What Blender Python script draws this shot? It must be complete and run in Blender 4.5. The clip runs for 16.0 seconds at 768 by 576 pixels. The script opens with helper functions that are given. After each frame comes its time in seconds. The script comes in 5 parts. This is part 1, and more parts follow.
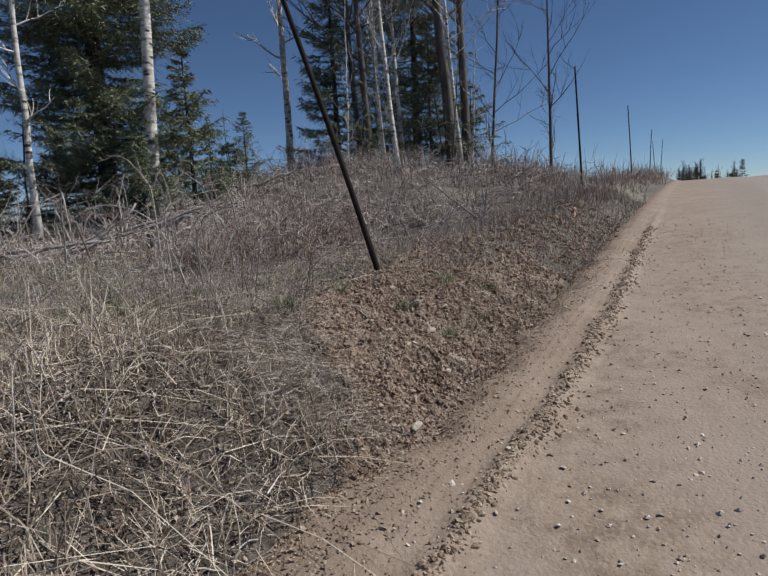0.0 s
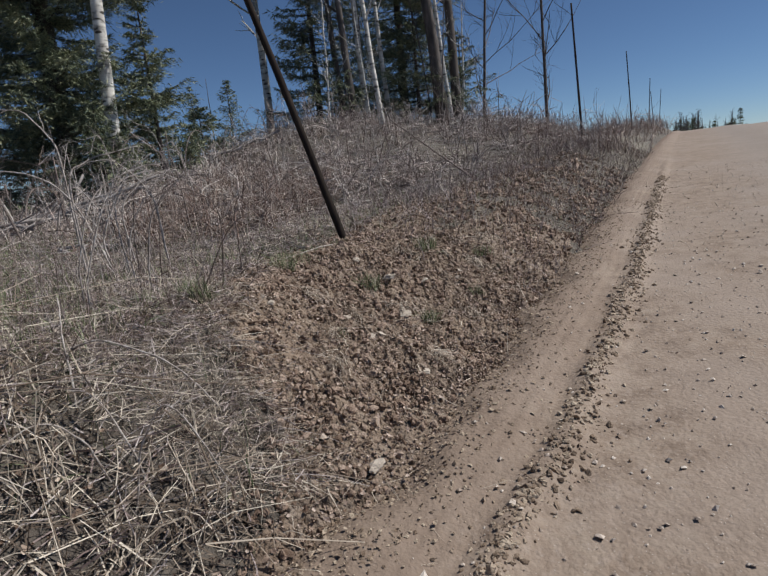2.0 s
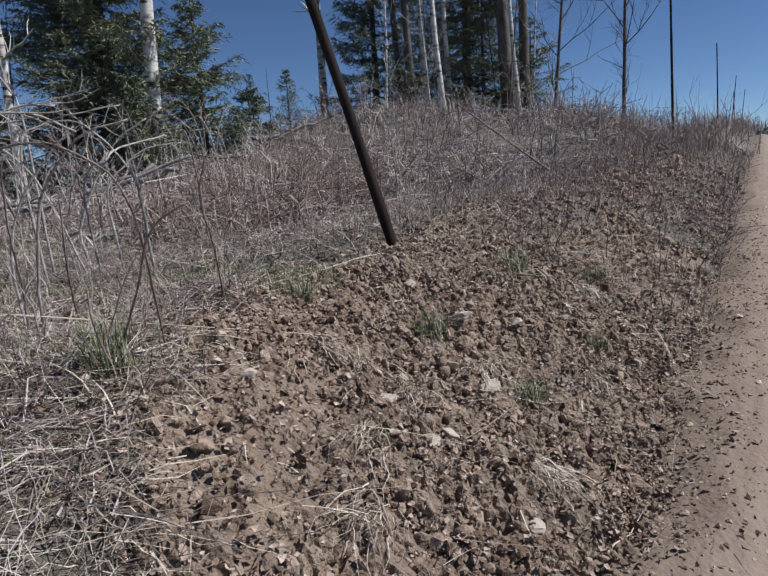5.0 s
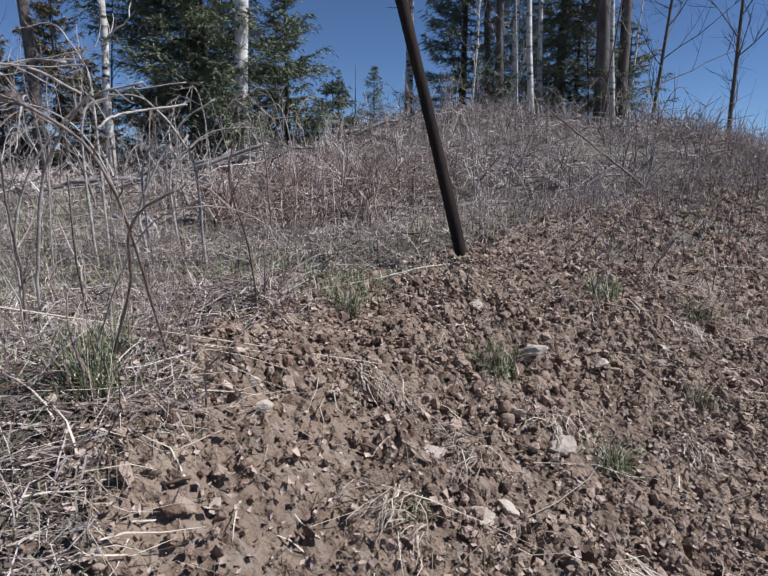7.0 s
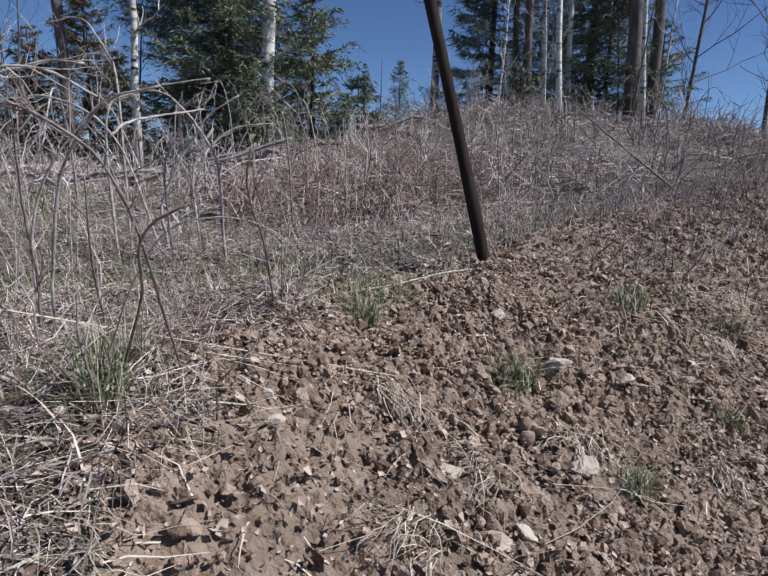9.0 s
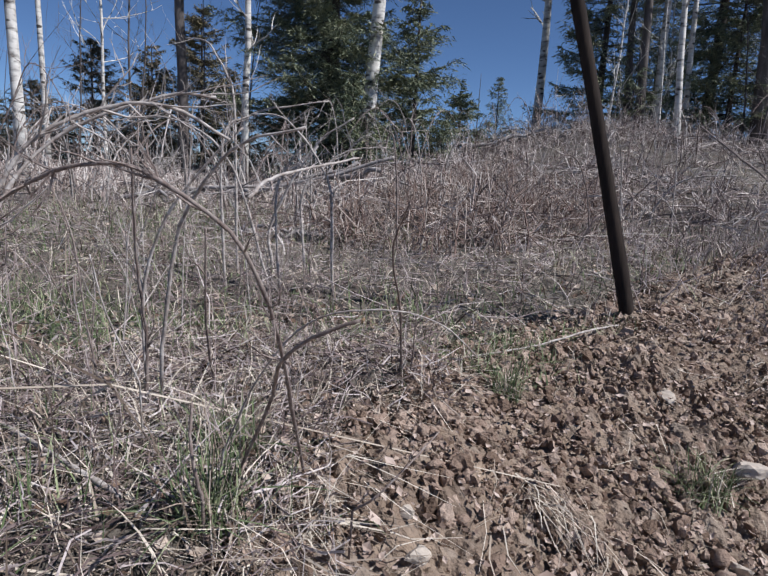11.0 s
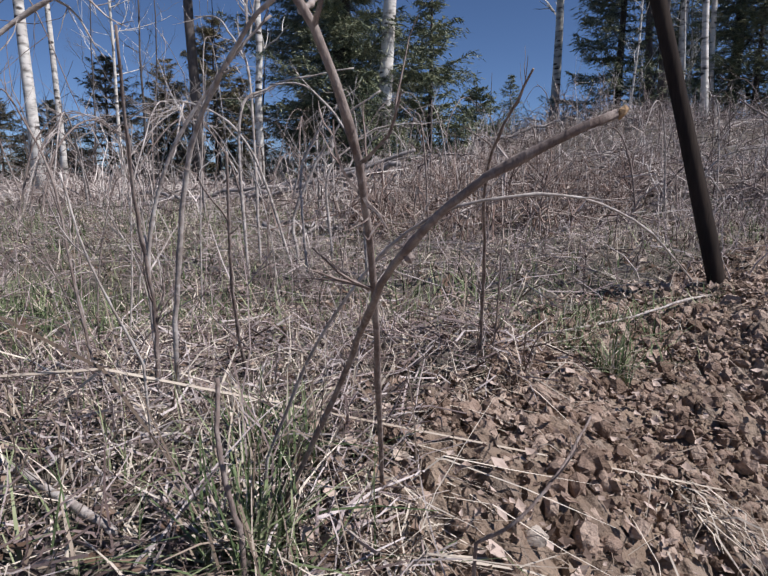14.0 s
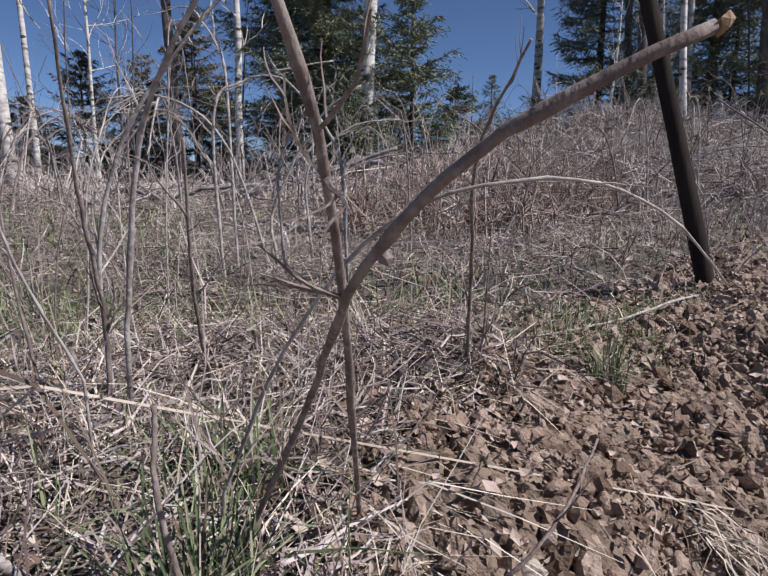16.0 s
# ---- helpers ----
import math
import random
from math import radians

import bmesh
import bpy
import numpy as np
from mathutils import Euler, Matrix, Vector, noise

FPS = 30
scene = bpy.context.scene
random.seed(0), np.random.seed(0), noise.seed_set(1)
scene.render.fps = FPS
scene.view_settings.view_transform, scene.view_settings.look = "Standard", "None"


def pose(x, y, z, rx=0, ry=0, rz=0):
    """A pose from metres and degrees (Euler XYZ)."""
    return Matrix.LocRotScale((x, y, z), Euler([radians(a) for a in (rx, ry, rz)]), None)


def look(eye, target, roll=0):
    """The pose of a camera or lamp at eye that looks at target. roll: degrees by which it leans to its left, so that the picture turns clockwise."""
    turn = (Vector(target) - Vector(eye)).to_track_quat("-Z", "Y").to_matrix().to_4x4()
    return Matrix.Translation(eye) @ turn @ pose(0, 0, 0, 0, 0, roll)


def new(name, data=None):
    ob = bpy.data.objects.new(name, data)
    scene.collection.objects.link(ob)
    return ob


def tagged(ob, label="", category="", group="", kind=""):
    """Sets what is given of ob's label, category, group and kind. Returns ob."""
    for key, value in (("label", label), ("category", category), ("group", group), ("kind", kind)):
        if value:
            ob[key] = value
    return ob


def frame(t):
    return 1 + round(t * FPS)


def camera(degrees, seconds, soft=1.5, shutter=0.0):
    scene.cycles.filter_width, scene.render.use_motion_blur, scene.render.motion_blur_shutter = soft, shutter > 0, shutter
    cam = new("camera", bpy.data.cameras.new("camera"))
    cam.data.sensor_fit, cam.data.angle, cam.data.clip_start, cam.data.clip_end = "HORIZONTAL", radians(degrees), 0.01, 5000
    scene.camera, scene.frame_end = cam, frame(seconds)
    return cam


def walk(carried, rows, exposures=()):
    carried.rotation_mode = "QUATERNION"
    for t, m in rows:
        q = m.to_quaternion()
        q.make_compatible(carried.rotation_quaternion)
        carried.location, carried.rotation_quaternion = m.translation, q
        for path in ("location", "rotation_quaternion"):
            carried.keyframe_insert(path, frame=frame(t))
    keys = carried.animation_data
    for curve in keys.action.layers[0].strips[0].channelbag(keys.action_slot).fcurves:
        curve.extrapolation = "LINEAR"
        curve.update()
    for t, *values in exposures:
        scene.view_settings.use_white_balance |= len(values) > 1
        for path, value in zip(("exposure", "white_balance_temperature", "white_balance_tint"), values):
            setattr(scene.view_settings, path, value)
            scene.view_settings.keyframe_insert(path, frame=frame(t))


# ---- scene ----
# Camera: rows of seconds, place, yaw, pitch, roll
cam = camera(68.0, 16.0)
PATH = [
    (0.0, -0.074, 0.805, 1.050, -2.45, -8.30, 3.09),
    (0.5, -0.014, 1.012, 1.027, -2.66, -9.59, 4.05),
    (1.0, 0.037, 1.194, 1.002, -2.81, -10.52, 4.52),
    (1.5, 0.083, 1.358, 0.983, -2.85, -11.29, 5.07),
    (2.0, 0.112, 1.510, 0.953, -3.05, -11.60, 5.58),
    (2.5, 0.127, 1.643, 0.928, -3.28, -11.81, 6.00),
    (3.0, 0.140, 1.756, 0.907, -3.61, -12.07, 6.31),
    (3.5, 0.167, 1.880, 0.878, -4.20, -12.52, 7.05),
    (4.0, 0.197, 2.016, 0.858, -3.49, -12.38, 7.73),
    (4.5, 0.175, 2.240, 0.849, -0.95, -11.68, 6.26),
    (5.0, 0.093, 2.426, 0.901, 2.33, -11.66, 3.39),
    (5.2, 0.057, 2.482, 0.921, 3.40, -11.81, 2.01),
    (7.3, 0.098, 2.655, 0.892, 10.57, -11.47, -0.89),
    (7.5, 0.097, 2.658, 0.892, 10.70, -11.62, -1.31),
    (8.0, 0.096, 2.665, 0.894, 11.17, -11.83, -1.84),
    (8.2, 0.096, 2.669, 0.895, 11.36, -11.91, -2.05),
    (10.3, 0.009, 2.781, 0.958, 16.67, -11.82, -1.74),
    (10.5, -0.019, 2.808, 0.961, 18.15, -11.56, -2.61),
    (11.0, -0.062, 2.846, 0.962, 21.47, -10.98, -3.23),
    (11.5, -0.096, 2.873, 0.963, 23.64, -11.07, -2.91),
    (12.0, -0.131, 2.902, 0.959, 24.55, -11.02, -2.53),
    (12.5, -0.157, 2.951, 0.925, 24.39, -10.12, -2.22),
    (13.0, -0.165, 2.972, 0.893, 24.53, -9.79, -1.28),
    (13.5, -0.175, 2.990, 0.871, 23.91, -10.01, -0.65),
    (14.0, -0.192, 3.000, 0.857, 22.89, -10.47, -0.28),
    (14.5, -0.198, 3.011, 0.856, 22.03, -10.30, -0.01),
    (15.0, -0.198, 3.022, 0.854, 21.73, -10.35, 0.17),
    (15.5, -0.203, 3.037, 0.854, 21.56, -10.49, 0.01),
    (16.0, -0.210, 3.053, 0.850, 21.11, -10.52, -0.41),
]
walk(cam, [(t, pose(x, y, z, 90 + pitch, roll, yaw)) for t, x, y, z, yaw, pitch, roll in PATH],
     [(0.0, -0.03, 6300, 9), (3.5, -0.06, 6220, 9), (5.0, 0.12, 6000, 10), (7.5, 0.3, 5900, 12), (11.0, 0.28, 5900, 12), (13.0, 0.27, 6050, 14), (16.0, 0.26, 6150, 16)])

# ---- world, sun, exposure ----
SUN_AZ, SUN_EL = 88.0, 50.0          # degrees from +y towards +x, degrees above the horizon
world = bpy.data.worlds.new("sky")
scene.world = world
world.use_nodes = True
wn = world.node_tree
sky = wn.nodes.new("ShaderNodeTexSky")
sky.sky_type, sky.sun_disc = "NISHITA", False
sky.sun_elevation, sky.sun_rotation = radians(SUN_EL), radians(SUN_AZ)
sky.altitude, sky.air_density, sky.dust_density, sky.ozone_density = 2300, 0.82, 0.0, 5.0
bg = wn.nodes["Background"]
wn.links.new(sky.outputs["Color"], bg.inputs["Color"])
bg.inputs["Strength"].default_value = 0.068
sun = new("sun", bpy.data.lights.new("sun", "SUN"))
sun.data.energy, sun.data.angle, sun.data.color = 4.8, radians(0.5), (1.0, 0.95, 0.88)
a, e = radians(SUN_AZ), radians(SUN_EL)
sun.matrix_world = look((20 * math.sin(a) * math.cos(e), 20 * math.cos(a) * math.cos(e), 20 * math.sin(e)), (0, 0, 0))

# ---- materials ----
def mat(name, stops, scale=8.0, detail=6.0, rough=0.85, bump=0.4, bump_scale=60.0, bump_dist=0.01, big=None, stretch=(1, 1, 1), island=0.0, spec=0.3, coords="Object", speck=None, fine=None):
    """A rough natural surface: a colour ramp over noise, a slow stain over it, piece-to-piece change and fine relief."""
    m = bpy.data.materials.new(name)
    m.use_nodes = True
    t = m.node_tree
    n, link = t.nodes, t.links.new
    out = n["Principled BSDF"]
    out.inputs["Roughness"].default_value = rough
    out.inputs["Specular IOR Level"].default_value = spec
    if coords == "World":
        src = n.new("ShaderNodeNewGeometry").outputs["Position"]
    else:
        src = n.new("ShaderNodeTexCoord").outputs["Object"]
    mp = n.new("ShaderNodeMapping")
    mp.inputs["Scale"].default_value = stretch
    link(src, mp.inputs["Vector"])
    tex = n.new("ShaderNodeTexNoise")
    tex.inputs["Scale"].default_value, tex.inputs["Detail"].default_value, tex.inputs["Roughness"].default_value = scale, detail, 0.65
    link(mp.outputs["Vector"], tex.inputs["Vector"])
    ramp = n.new("ShaderNodeValToRGB")
    els = ramp.color_ramp.elements
    while len(els) < len(stops):
        els.new(0.5)
    for el, (p, c) in zip(els, stops):
        el.position, el.color = p, (*c, 1)
    value = tex.outputs["Fac"]
    if island:
        geo = n.new("ShaderNodeNewGeometry")
        ma = n.new("ShaderNodeMath")
        ma.operation = "MULTIPLY_ADD"
        ma.inputs[1].default_value, ma.inputs[2].default_value = island, -island / 2
        link(geo.outputs["Random Per Island"], ma.inputs[0])
        ad = n.new("ShaderNodeMath")
        ad.operation = "ADD"
        link(value, ad.inputs[0])
        link(ma.outputs[0], ad.inputs[1])
        value = ad.outputs[0]
    link(value, ramp.inputs["Fac"])
    color = ramp.outputs["Color"]

    def over(color, fac, tint, mode):
        mix = n.new("ShaderNodeMix")
        mix.data_type, mix.blend_type = "RGBA", mode
        link(fac, mix.inputs["Factor"])
        link(color, mix.inputs["A"])
        mix.inputs["B"].default_value = (*tint, 1)
        return mix.outputs["Result"]

    def patch(scale, low, high, detail=3.0, kind="noise"):
        if kind == "cell":
            w = n.new("ShaderNodeTexVoronoi")
            w.inputs["Scale"].default_value = scale
            res = w.outputs["Distance"]
        else:
            w = n.new("ShaderNodeTexNoise")
            w.inputs["Scale"].default_value, w.inputs["Detail"].default_value = scale, detail
            res = w.outputs["Fac"]
        link(mp.outputs["Vector"], w.inputs["Vector"])
        r = n.new("ShaderNodeMapRange")
        r.inputs["From Min"].default_value, r.inputs["From Max"].default_value = low, high
        link(res, r.inputs["Value"])
        return r.outputs["Result"]

    if big:
        color = over(color, patch(big[0], 0.45, 0.68), big[1], "MIX")
    if fine:
        color = over(color, patch(fine[0], 0.5, 0.75), fine[1], "MIX")
    if speck:
        color = over(color, patch(speck[0], speck[2], speck[2] - 0.06, kind="cell"), speck[1], "MIX")
    link(color, out.inputs["Base Color"])
    if bump:
        bt = n.new("ShaderNodeTexNoise")
        bt.inputs["Scale"].default_value, bt.inputs["Detail"].default_value = bump_scale, 8
        link(mp.outputs["Vector"], bt.inputs["Vector"])
        bp = n.new("ShaderNodeBump")
        bp.inputs["Strength"].default_value, bp.inputs["Distance"].default_value = bump, bump_dist
        link(bt.outputs["Fac"], bp.inputs["Height"])
        link(bp.outputs["Normal"], out.inputs["Normal"])
    return m


ROAD = mat("road_gravel", [(0.36, (0.190, 0.140, 0.104)), (0.5, (0.258, 0.197, 0.150)), (0.64, (0.312, 0.250, 0.196))], scale=11, detail=10, big=(1.3, (0.300, 0.240, 0.195)), bump=0.9, bump_scale=75, bump_dist=0.006, coords="World", speck=(75, (0.38, 0.325, 0.28), 0.15), fine=(55, (0.32, 0.256, 0.208)))


def wheel_tracks(m, tint, line, spread):
    """A strip of another colour along the road, such as a packed wheel track, with a ragged edge."""
    t = m.node_tree
    n, link = t.nodes, t.links.new
    out = n["Principled BSDF"]
    old = out.inputs["Base Color"].links[0].from_socket
    pos = n.new("ShaderNodeNewGeometry").outputs["Position"]
    dot = n.new("ShaderNodeVectorMath")
    dot.operation = "DOT_PRODUCT"
    dot.inputs[1].default_value = (math.cos(radians(30.5)), -math.sin(radians(30.5)), 0)
    link(pos, dot.inputs[0])
    tex = n.new("ShaderNodeTexNoise")
    tex.inputs["Scale"].default_value, tex.inputs["Detail"].default_value = 2.2, 5
    link(pos, tex.inputs["Vector"])
    add = n.new("ShaderNodeMath")
    add.operation = "MULTIPLY_ADD"
    add.inputs[1].default_value = 0.7
    link(tex.outputs["Fac"], add.inputs[0])
    link(dot.outputs["Value"], add.inputs[2])
    fac = n.new("ShaderNodeMapRange")
    fac.inputs["From Min"].default_value, fac.inputs["From Max"].default_value = line, line + spread
    fac.inputs["To Max"].default_value = 0.75
    link(add.outputs[0], fac.inputs["Value"])
    mix = n.new("ShaderNodeMix")
    mix.data_type = "RGBA"
    link(fac.outputs["Result"], mix.inputs["Factor"])
    link(old, mix.inputs["A"])
    mix.inputs["B"].default_value = (*tint, 1)
    link(mix.outputs["Result"], out.inputs["Base Color"])


wheel_tracks(ROAD, (0.262, 0.222, 0.192), -0.1, 0.8)
wheel_tracks(ROAD, (0.215, 0.160, 0.122), -0.58, -0.22)
SOIL = mat("bank_soil", [(0.3, (0.107, 0.076, 0.056)), (0.5, (0.215, 0.158, 0.116)), (0.7, (0.315, 0.240, 0.175))], scale=10, detail=9, big=(0.9, (0.216, 0.170, 0.132)), fine=(26, (0.274, 0.223, 0.177)), bump=1.0, bump_scale=55, bump_dist=0.02, coords="World")
CLOD = mat("dirt_clod", [(0.25, (0.135, 0.090, 0.063)), (0.5, (0.251, 0.178, 0.134)), (0.8, (0.379, 0.289, 0.227))], scale=30, island=0.7, bump=1.0, bump_scale=230, bump_dist=0.004, coords="World")
GRAVEL = mat("road_pebble", [(0.25, (0.32, 0.26, 0.215)), (0.5, (0.47, 0.395, 0.335)), (0.8, (0.62, 0.55, 0.48))], scale=30, island=0.8, bump=0.3, coords="World")
STONE = mat("pale_stone", [(0.3, (0.36, 0.305, 0.25)), (0.6, (0.54, 0.475, 0.40))], scale=25, bump=0.6, bump_scale=80, bump_dist=0.004, fine=(60, (0.40, 0.32, 0.25)))
RIDGE = mat("road_edge_crumb", [(0.25, (0.180, 0.130, 0.092)), (0.5, (0.290, 0.222, 0.163)), (0.8, (0.435, 0.355, 0.270))], scale=30, island=0.7, bump=1.0, bump_scale=230, bump_dist=0.004, coords="World")
STRAW = mat("dead_grass", [(0.2, (0.13, 0.098, 0.074)), (0.5, (0.31, 0.25, 0.196)), (0.8, (0.62, 0.55, 0.455))], scale=3, island=0.9, bump=0, coords="World")
GREEN = mat("green_grass", [(0.2, (0.062, 0.090, 0.038)), (0.5, (0.125, 0.168, 0.074)), (0.85, (0.31, 0.335, 0.195))], scale=6, island=0.8, bump=0)
TWIG = mat("brush_twig", [(0.15, (0.105, 0.074, 0.068)), (0.5, (0.252, 0.196, 0.184)), (0.85, (0.482, 0.426, 0.405))], scale=3, island=0.9, bump=0, coords="World")
CANE = mat("cane_bark", [(0.25, (0.097, 0.069, 0.058)), (0.5, (0.196, 0.153, 0.134)), (0.75, (0.352, 0.306, 0.268))], scale=60, stretch=(1, 1, 0.5), bump=0.9, bump_scale=420, bump_dist=0.0012, fine=(240, (0.30, 0.26, 0.235)))
PALECANE = mat("bleached_cane", [(0.3, (0.165, 0.135, 0.117)), (0.5, (0.390, 0.348, 0.316)), (0.7, (0.585, 0.548, 0.512))], scale=38, bump=0.7, bump_scale=220, bump_dist=0.002, fine=(110, (0.22, 0.175, 0.15)))
RUSTTWIG = mat("rusty_twig", [(0.15, (0.110, 0.070, 0.058)), (0.5, (0.248, 0.180, 0.147)), (0.85, (0.423, 0.370, 0.326))], scale=3, island=0.9, bump=0, coords="World")
LITTER = mat("leaf_litter", [(0.2, (0.111, 0.070, 0.048)), (0.5, (0.241, 0.172, 0.128)), (0.85, (0.446, 0.362, 0.293))], scale=8, island=1.0, bump=0, coords="World")
POST = mat("post_wood", [(0.3, (0.018, 0.014, 0.013)), (0.6, (0.038, 0.029, 0.024)), (0.8, (0.063, 0.050, 0.043))], scale=30, stretch=(1, 1, 0.12), bump=0.6, bump_scale=90, bump_dist=0.003, rough=0.9, spec=0.1)
ASPEN = mat("aspen_bark", [(0.25, (0.293, 0.273, 0.244)), (0.42, (0.605, 0.576, 0.527)), (0.75, (0.781, 0.761, 0.712))], scale=5, detail=5, stretch=(1, 1, 2.6), fine=(6.5, (0.055, 0.048, 0.043)), big=(1.6, (0.52, 0.49, 0.45)), bump=0.5, bump_scale=25, bump_dist=0.01, speck=(3.3, (0.07, 0.06, 0.052), 0.23))
GREYBARK = mat("grey_bark", [(0.3, (0.053, 0.045, 0.042)), (0.55, (0.113, 0.098, 0.091)), (0.8, (0.217, 0.189, 0.181))], scale=7, stretch=(1, 1, 0.3), bump=0.7, bump_scale=25, bump_dist=0.01)
DARKBARK = mat("spruce_bark", [(0.3, (0.035, 0.028, 0.024)), (0.7, (0.10, 0.085, 0.075))], scale=9, stretch=(1, 1, 0.4), bump=0.7, bump_scale=30, bump_dist=0.01)
NEEDLE = mat("spruce_needles", [(0.2, (0.088, 0.114, 0.078)), (0.5, (0.182, 0.210, 0.130)), (0.85, (0.315, 0.320, 0.190))], scale=1.2, island=0.8, bump=0, rough=0.65)
LOG = mat("weathered_log", [(0.3, (0.145, 0.125, 0.116)), (0.55, (0.301, 0.275, 0.264)), (0.8, (0.485, 0.460, 0.451))], scale=14, stretch=(1, 1, 0.15), bump=0.8, bump_scale=40, bump_dist=0.008)
CUTWOOD = mat("broken_wood", [(0.3, (0.193, 0.110, 0.042)), (0.7, (0.330, 0.231, 0.140))], scale=60, bump=0.8, bump_scale=120, bump_dist=0.004)
FARBRUSH = mat("far_brush", [(0.2, (0.06, 0.05, 0.045)), (0.5, (0.12, 0.10, 0.09)), (0.8, (0.2, 0.17, 0.15))], scale=1, island=0.8, bump=0, coords="World")
DUFF = mat("grass_duff", [(0.3, (0.053, 0.044, 0.037)), (0.5, (0.100, 0.084, 0.071)), (0.7, (0.153, 0.136, 0.117))], scale=9, detail=9, big=(0.25, (0.178, 0.158, 0.126)), bump=1.0, bump_scale=40, bump_dist=0.03, coords="World")

SLOPETWIG = mat("slope_twig", [(0.15, (0.135, 0.102, 0.092)), (0.5, (0.335, 0.275, 0.248)), (0.85, (0.60, 0.545, 0.50))], scale=3, island=0.9, bump=0, coords="World")
ROADTWIG = mat("reddish_twig", [(0.15, (0.21, 0.145, 0.122)), (0.5, (0.43, 0.335, 0.29)), (0.85, (0.66, 0.58, 0.52))], scale=3, island=0.9, bump=0, coords="World")
CRUST = mat("earth_crust", [(0.2, (0.120, 0.083, 0.064)), (0.5, (0.262, 0.190, 0.152)), (0.85, (0.47, 0.375, 0.315))], scale=20, island=1.0, bump=0, coords="World")
BROWNNEEDLE = mat("brownish_needles", [(0.2, (0.068, 0.068, 0.042)), (0.5, (0.158, 0.143, 0.083)), (0.85, (0.300, 0.247, 0.158))], scale=1.2, island=0.8, bump=0, rough=0.7)

# ---- mesh helpers ----
class Build:
    """Collects vertices and faces of one mesh, as arrays."""

    def __init__(self):
        self.v, self.f, self.n = [], [], 0

    def add(self, verts, faces):
        """faces: lists of corners, or an array of faces with the same number of corners."""
        verts = np.asarray(verts, float).reshape(-1, 3)
        self.v.append(verts)
        if isinstance(faces, np.ndarray):
            self.f.append(faces + self.n)
        else:
            for k in {len(f) for f in faces}:
                self.f.append(np.array([f for f in faces if len(f) == k]) + self.n)
        self.n += len(verts)

    def tube(self, pts, radii, sides=6, cap=True):
        """A round, tapered stem along points."""
        pts = np.asarray(pts, float)
        self.tubes(pts[None], np.broadcast_to(np.asarray(radii, float), (len(pts),))[None], sides)
        if cap:
            n = self.n - len(pts) * sides
            self.f.append(np.array([[n + j for j in range(sides - 1, -1, -1)], [n + (len(pts) - 1) * sides + j for j in range(sides)]]))

    def tubes(self, pts, radii, sides=3):
        """Many stems at once: points (stems, rings, 3), radii (stems, rings)."""
        N, n, _ = pts.shape
        tan = np.gradient(pts, axis=1)
        tan /= np.linalg.norm(tan, axis=2)[..., None] + 1e-9
        ref = np.where(np.abs(tan[:, :1, 2:]) > 0.7, np.array([0.31, 0.93, 0.2]), np.array([0.1, 0.05, 1.0]))
        a = np.cross(tan, np.broadcast_to(ref, tan.shape))
        a /= np.linalg.norm(a, axis=2)[..., None] + 1e-9
        b = np.cross(tan, a)
        ang = np.linspace(0, 2 * math.pi, sides, endpoint=False)
        ring = a[:, :, None] * np.cos(ang)[:, None] + b[:, :, None] * np.sin(ang)[:, None]
        verts = pts[:, :, None] + ring * radii[:, :, None, None]
        i, j = np.meshgrid(np.arange(n - 1), np.arange(sides), indexing="ij")
        k = (j + 1) % sides
        one = np.stack([i * sides + j, i * sides + k, (i + 1) * sides + k, (i + 1) * sides + j], -1).reshape(-1, 4)
        self.add(verts, (one[None] + (np.arange(N) * n * sides)[:, None, None]).reshape(-1, 4))

    def blades(self, pts, width, side):
        """Many flat, tapering blades: points (blades, rings, 3), widths (blades), sideways directions (blades, 3)."""
        N, n, _ = pts.shape
        w = (np.asarray(width)[:, None] * np.linspace(1, 0.15, n) / 2)[..., None] * side[:, None]
        verts = np.concatenate([pts - w, pts + w], 1)
        i = np.arange(n - 1)
        one = np.stack([i, i + 1, n + i + 1, n + i], -1)
        self.add(verts, (one[None] + (np.arange(N) * 2 * n)[:, None, None]).reshape(-1, 4))

    def lumps(self, centres, sizes, rng, jag=0.3):
        """Many small irregular pieces of stone or earth: centres (n, 3), sizes (n, 3)."""
        N = len(centres)
        v = ICO[None] * (1 + rng.uniform(-jag, jag, (N, 12, 1))) * np.asarray(sizes)[:, None]
        q, _ = np.linalg.qr(rng.normal(size=(N, 3, 3)) + 1.2 * np.eye(3))
        v = np.einsum("nij,njk->nik", v, q) + np.asarray(centres)[:, None]
        self.add(v, (np.array(ICO_F)[None] + (np.arange(N) * 12)[:, None, None]).reshape(-1, 3))

    def bits(self, centres, sizes, rng, jag=0.3):
        """Many tiny grains, eight-sided."""
        N = len(centres)
        v = OCTA[None] * (1 + rng.uniform(-jag, jag, (N, 6, 1))) * np.asarray(sizes)[:, None]
        a = rng.uniform(0, 6.283, N)
        c, s, tilt = np.cos(a), np.sin(a), rng.normal(0, 0.3, (2, N))
        x, y, z = v[..., 0] * c[:, None] - v[..., 1] * s[:, None], v[..., 0] * s[:, None] + v[..., 1] * c[:, None], v[..., 2]
        v = np.stack([x, y, z + tilt[0][:, None] * x + tilt[1][:, None] * y], 2) + np.asarray(centres)[:, None]
        self.add(v, (OCTA_F[None] + (np.arange(N) * 6)[:, None, None]).reshape(-1, 3))

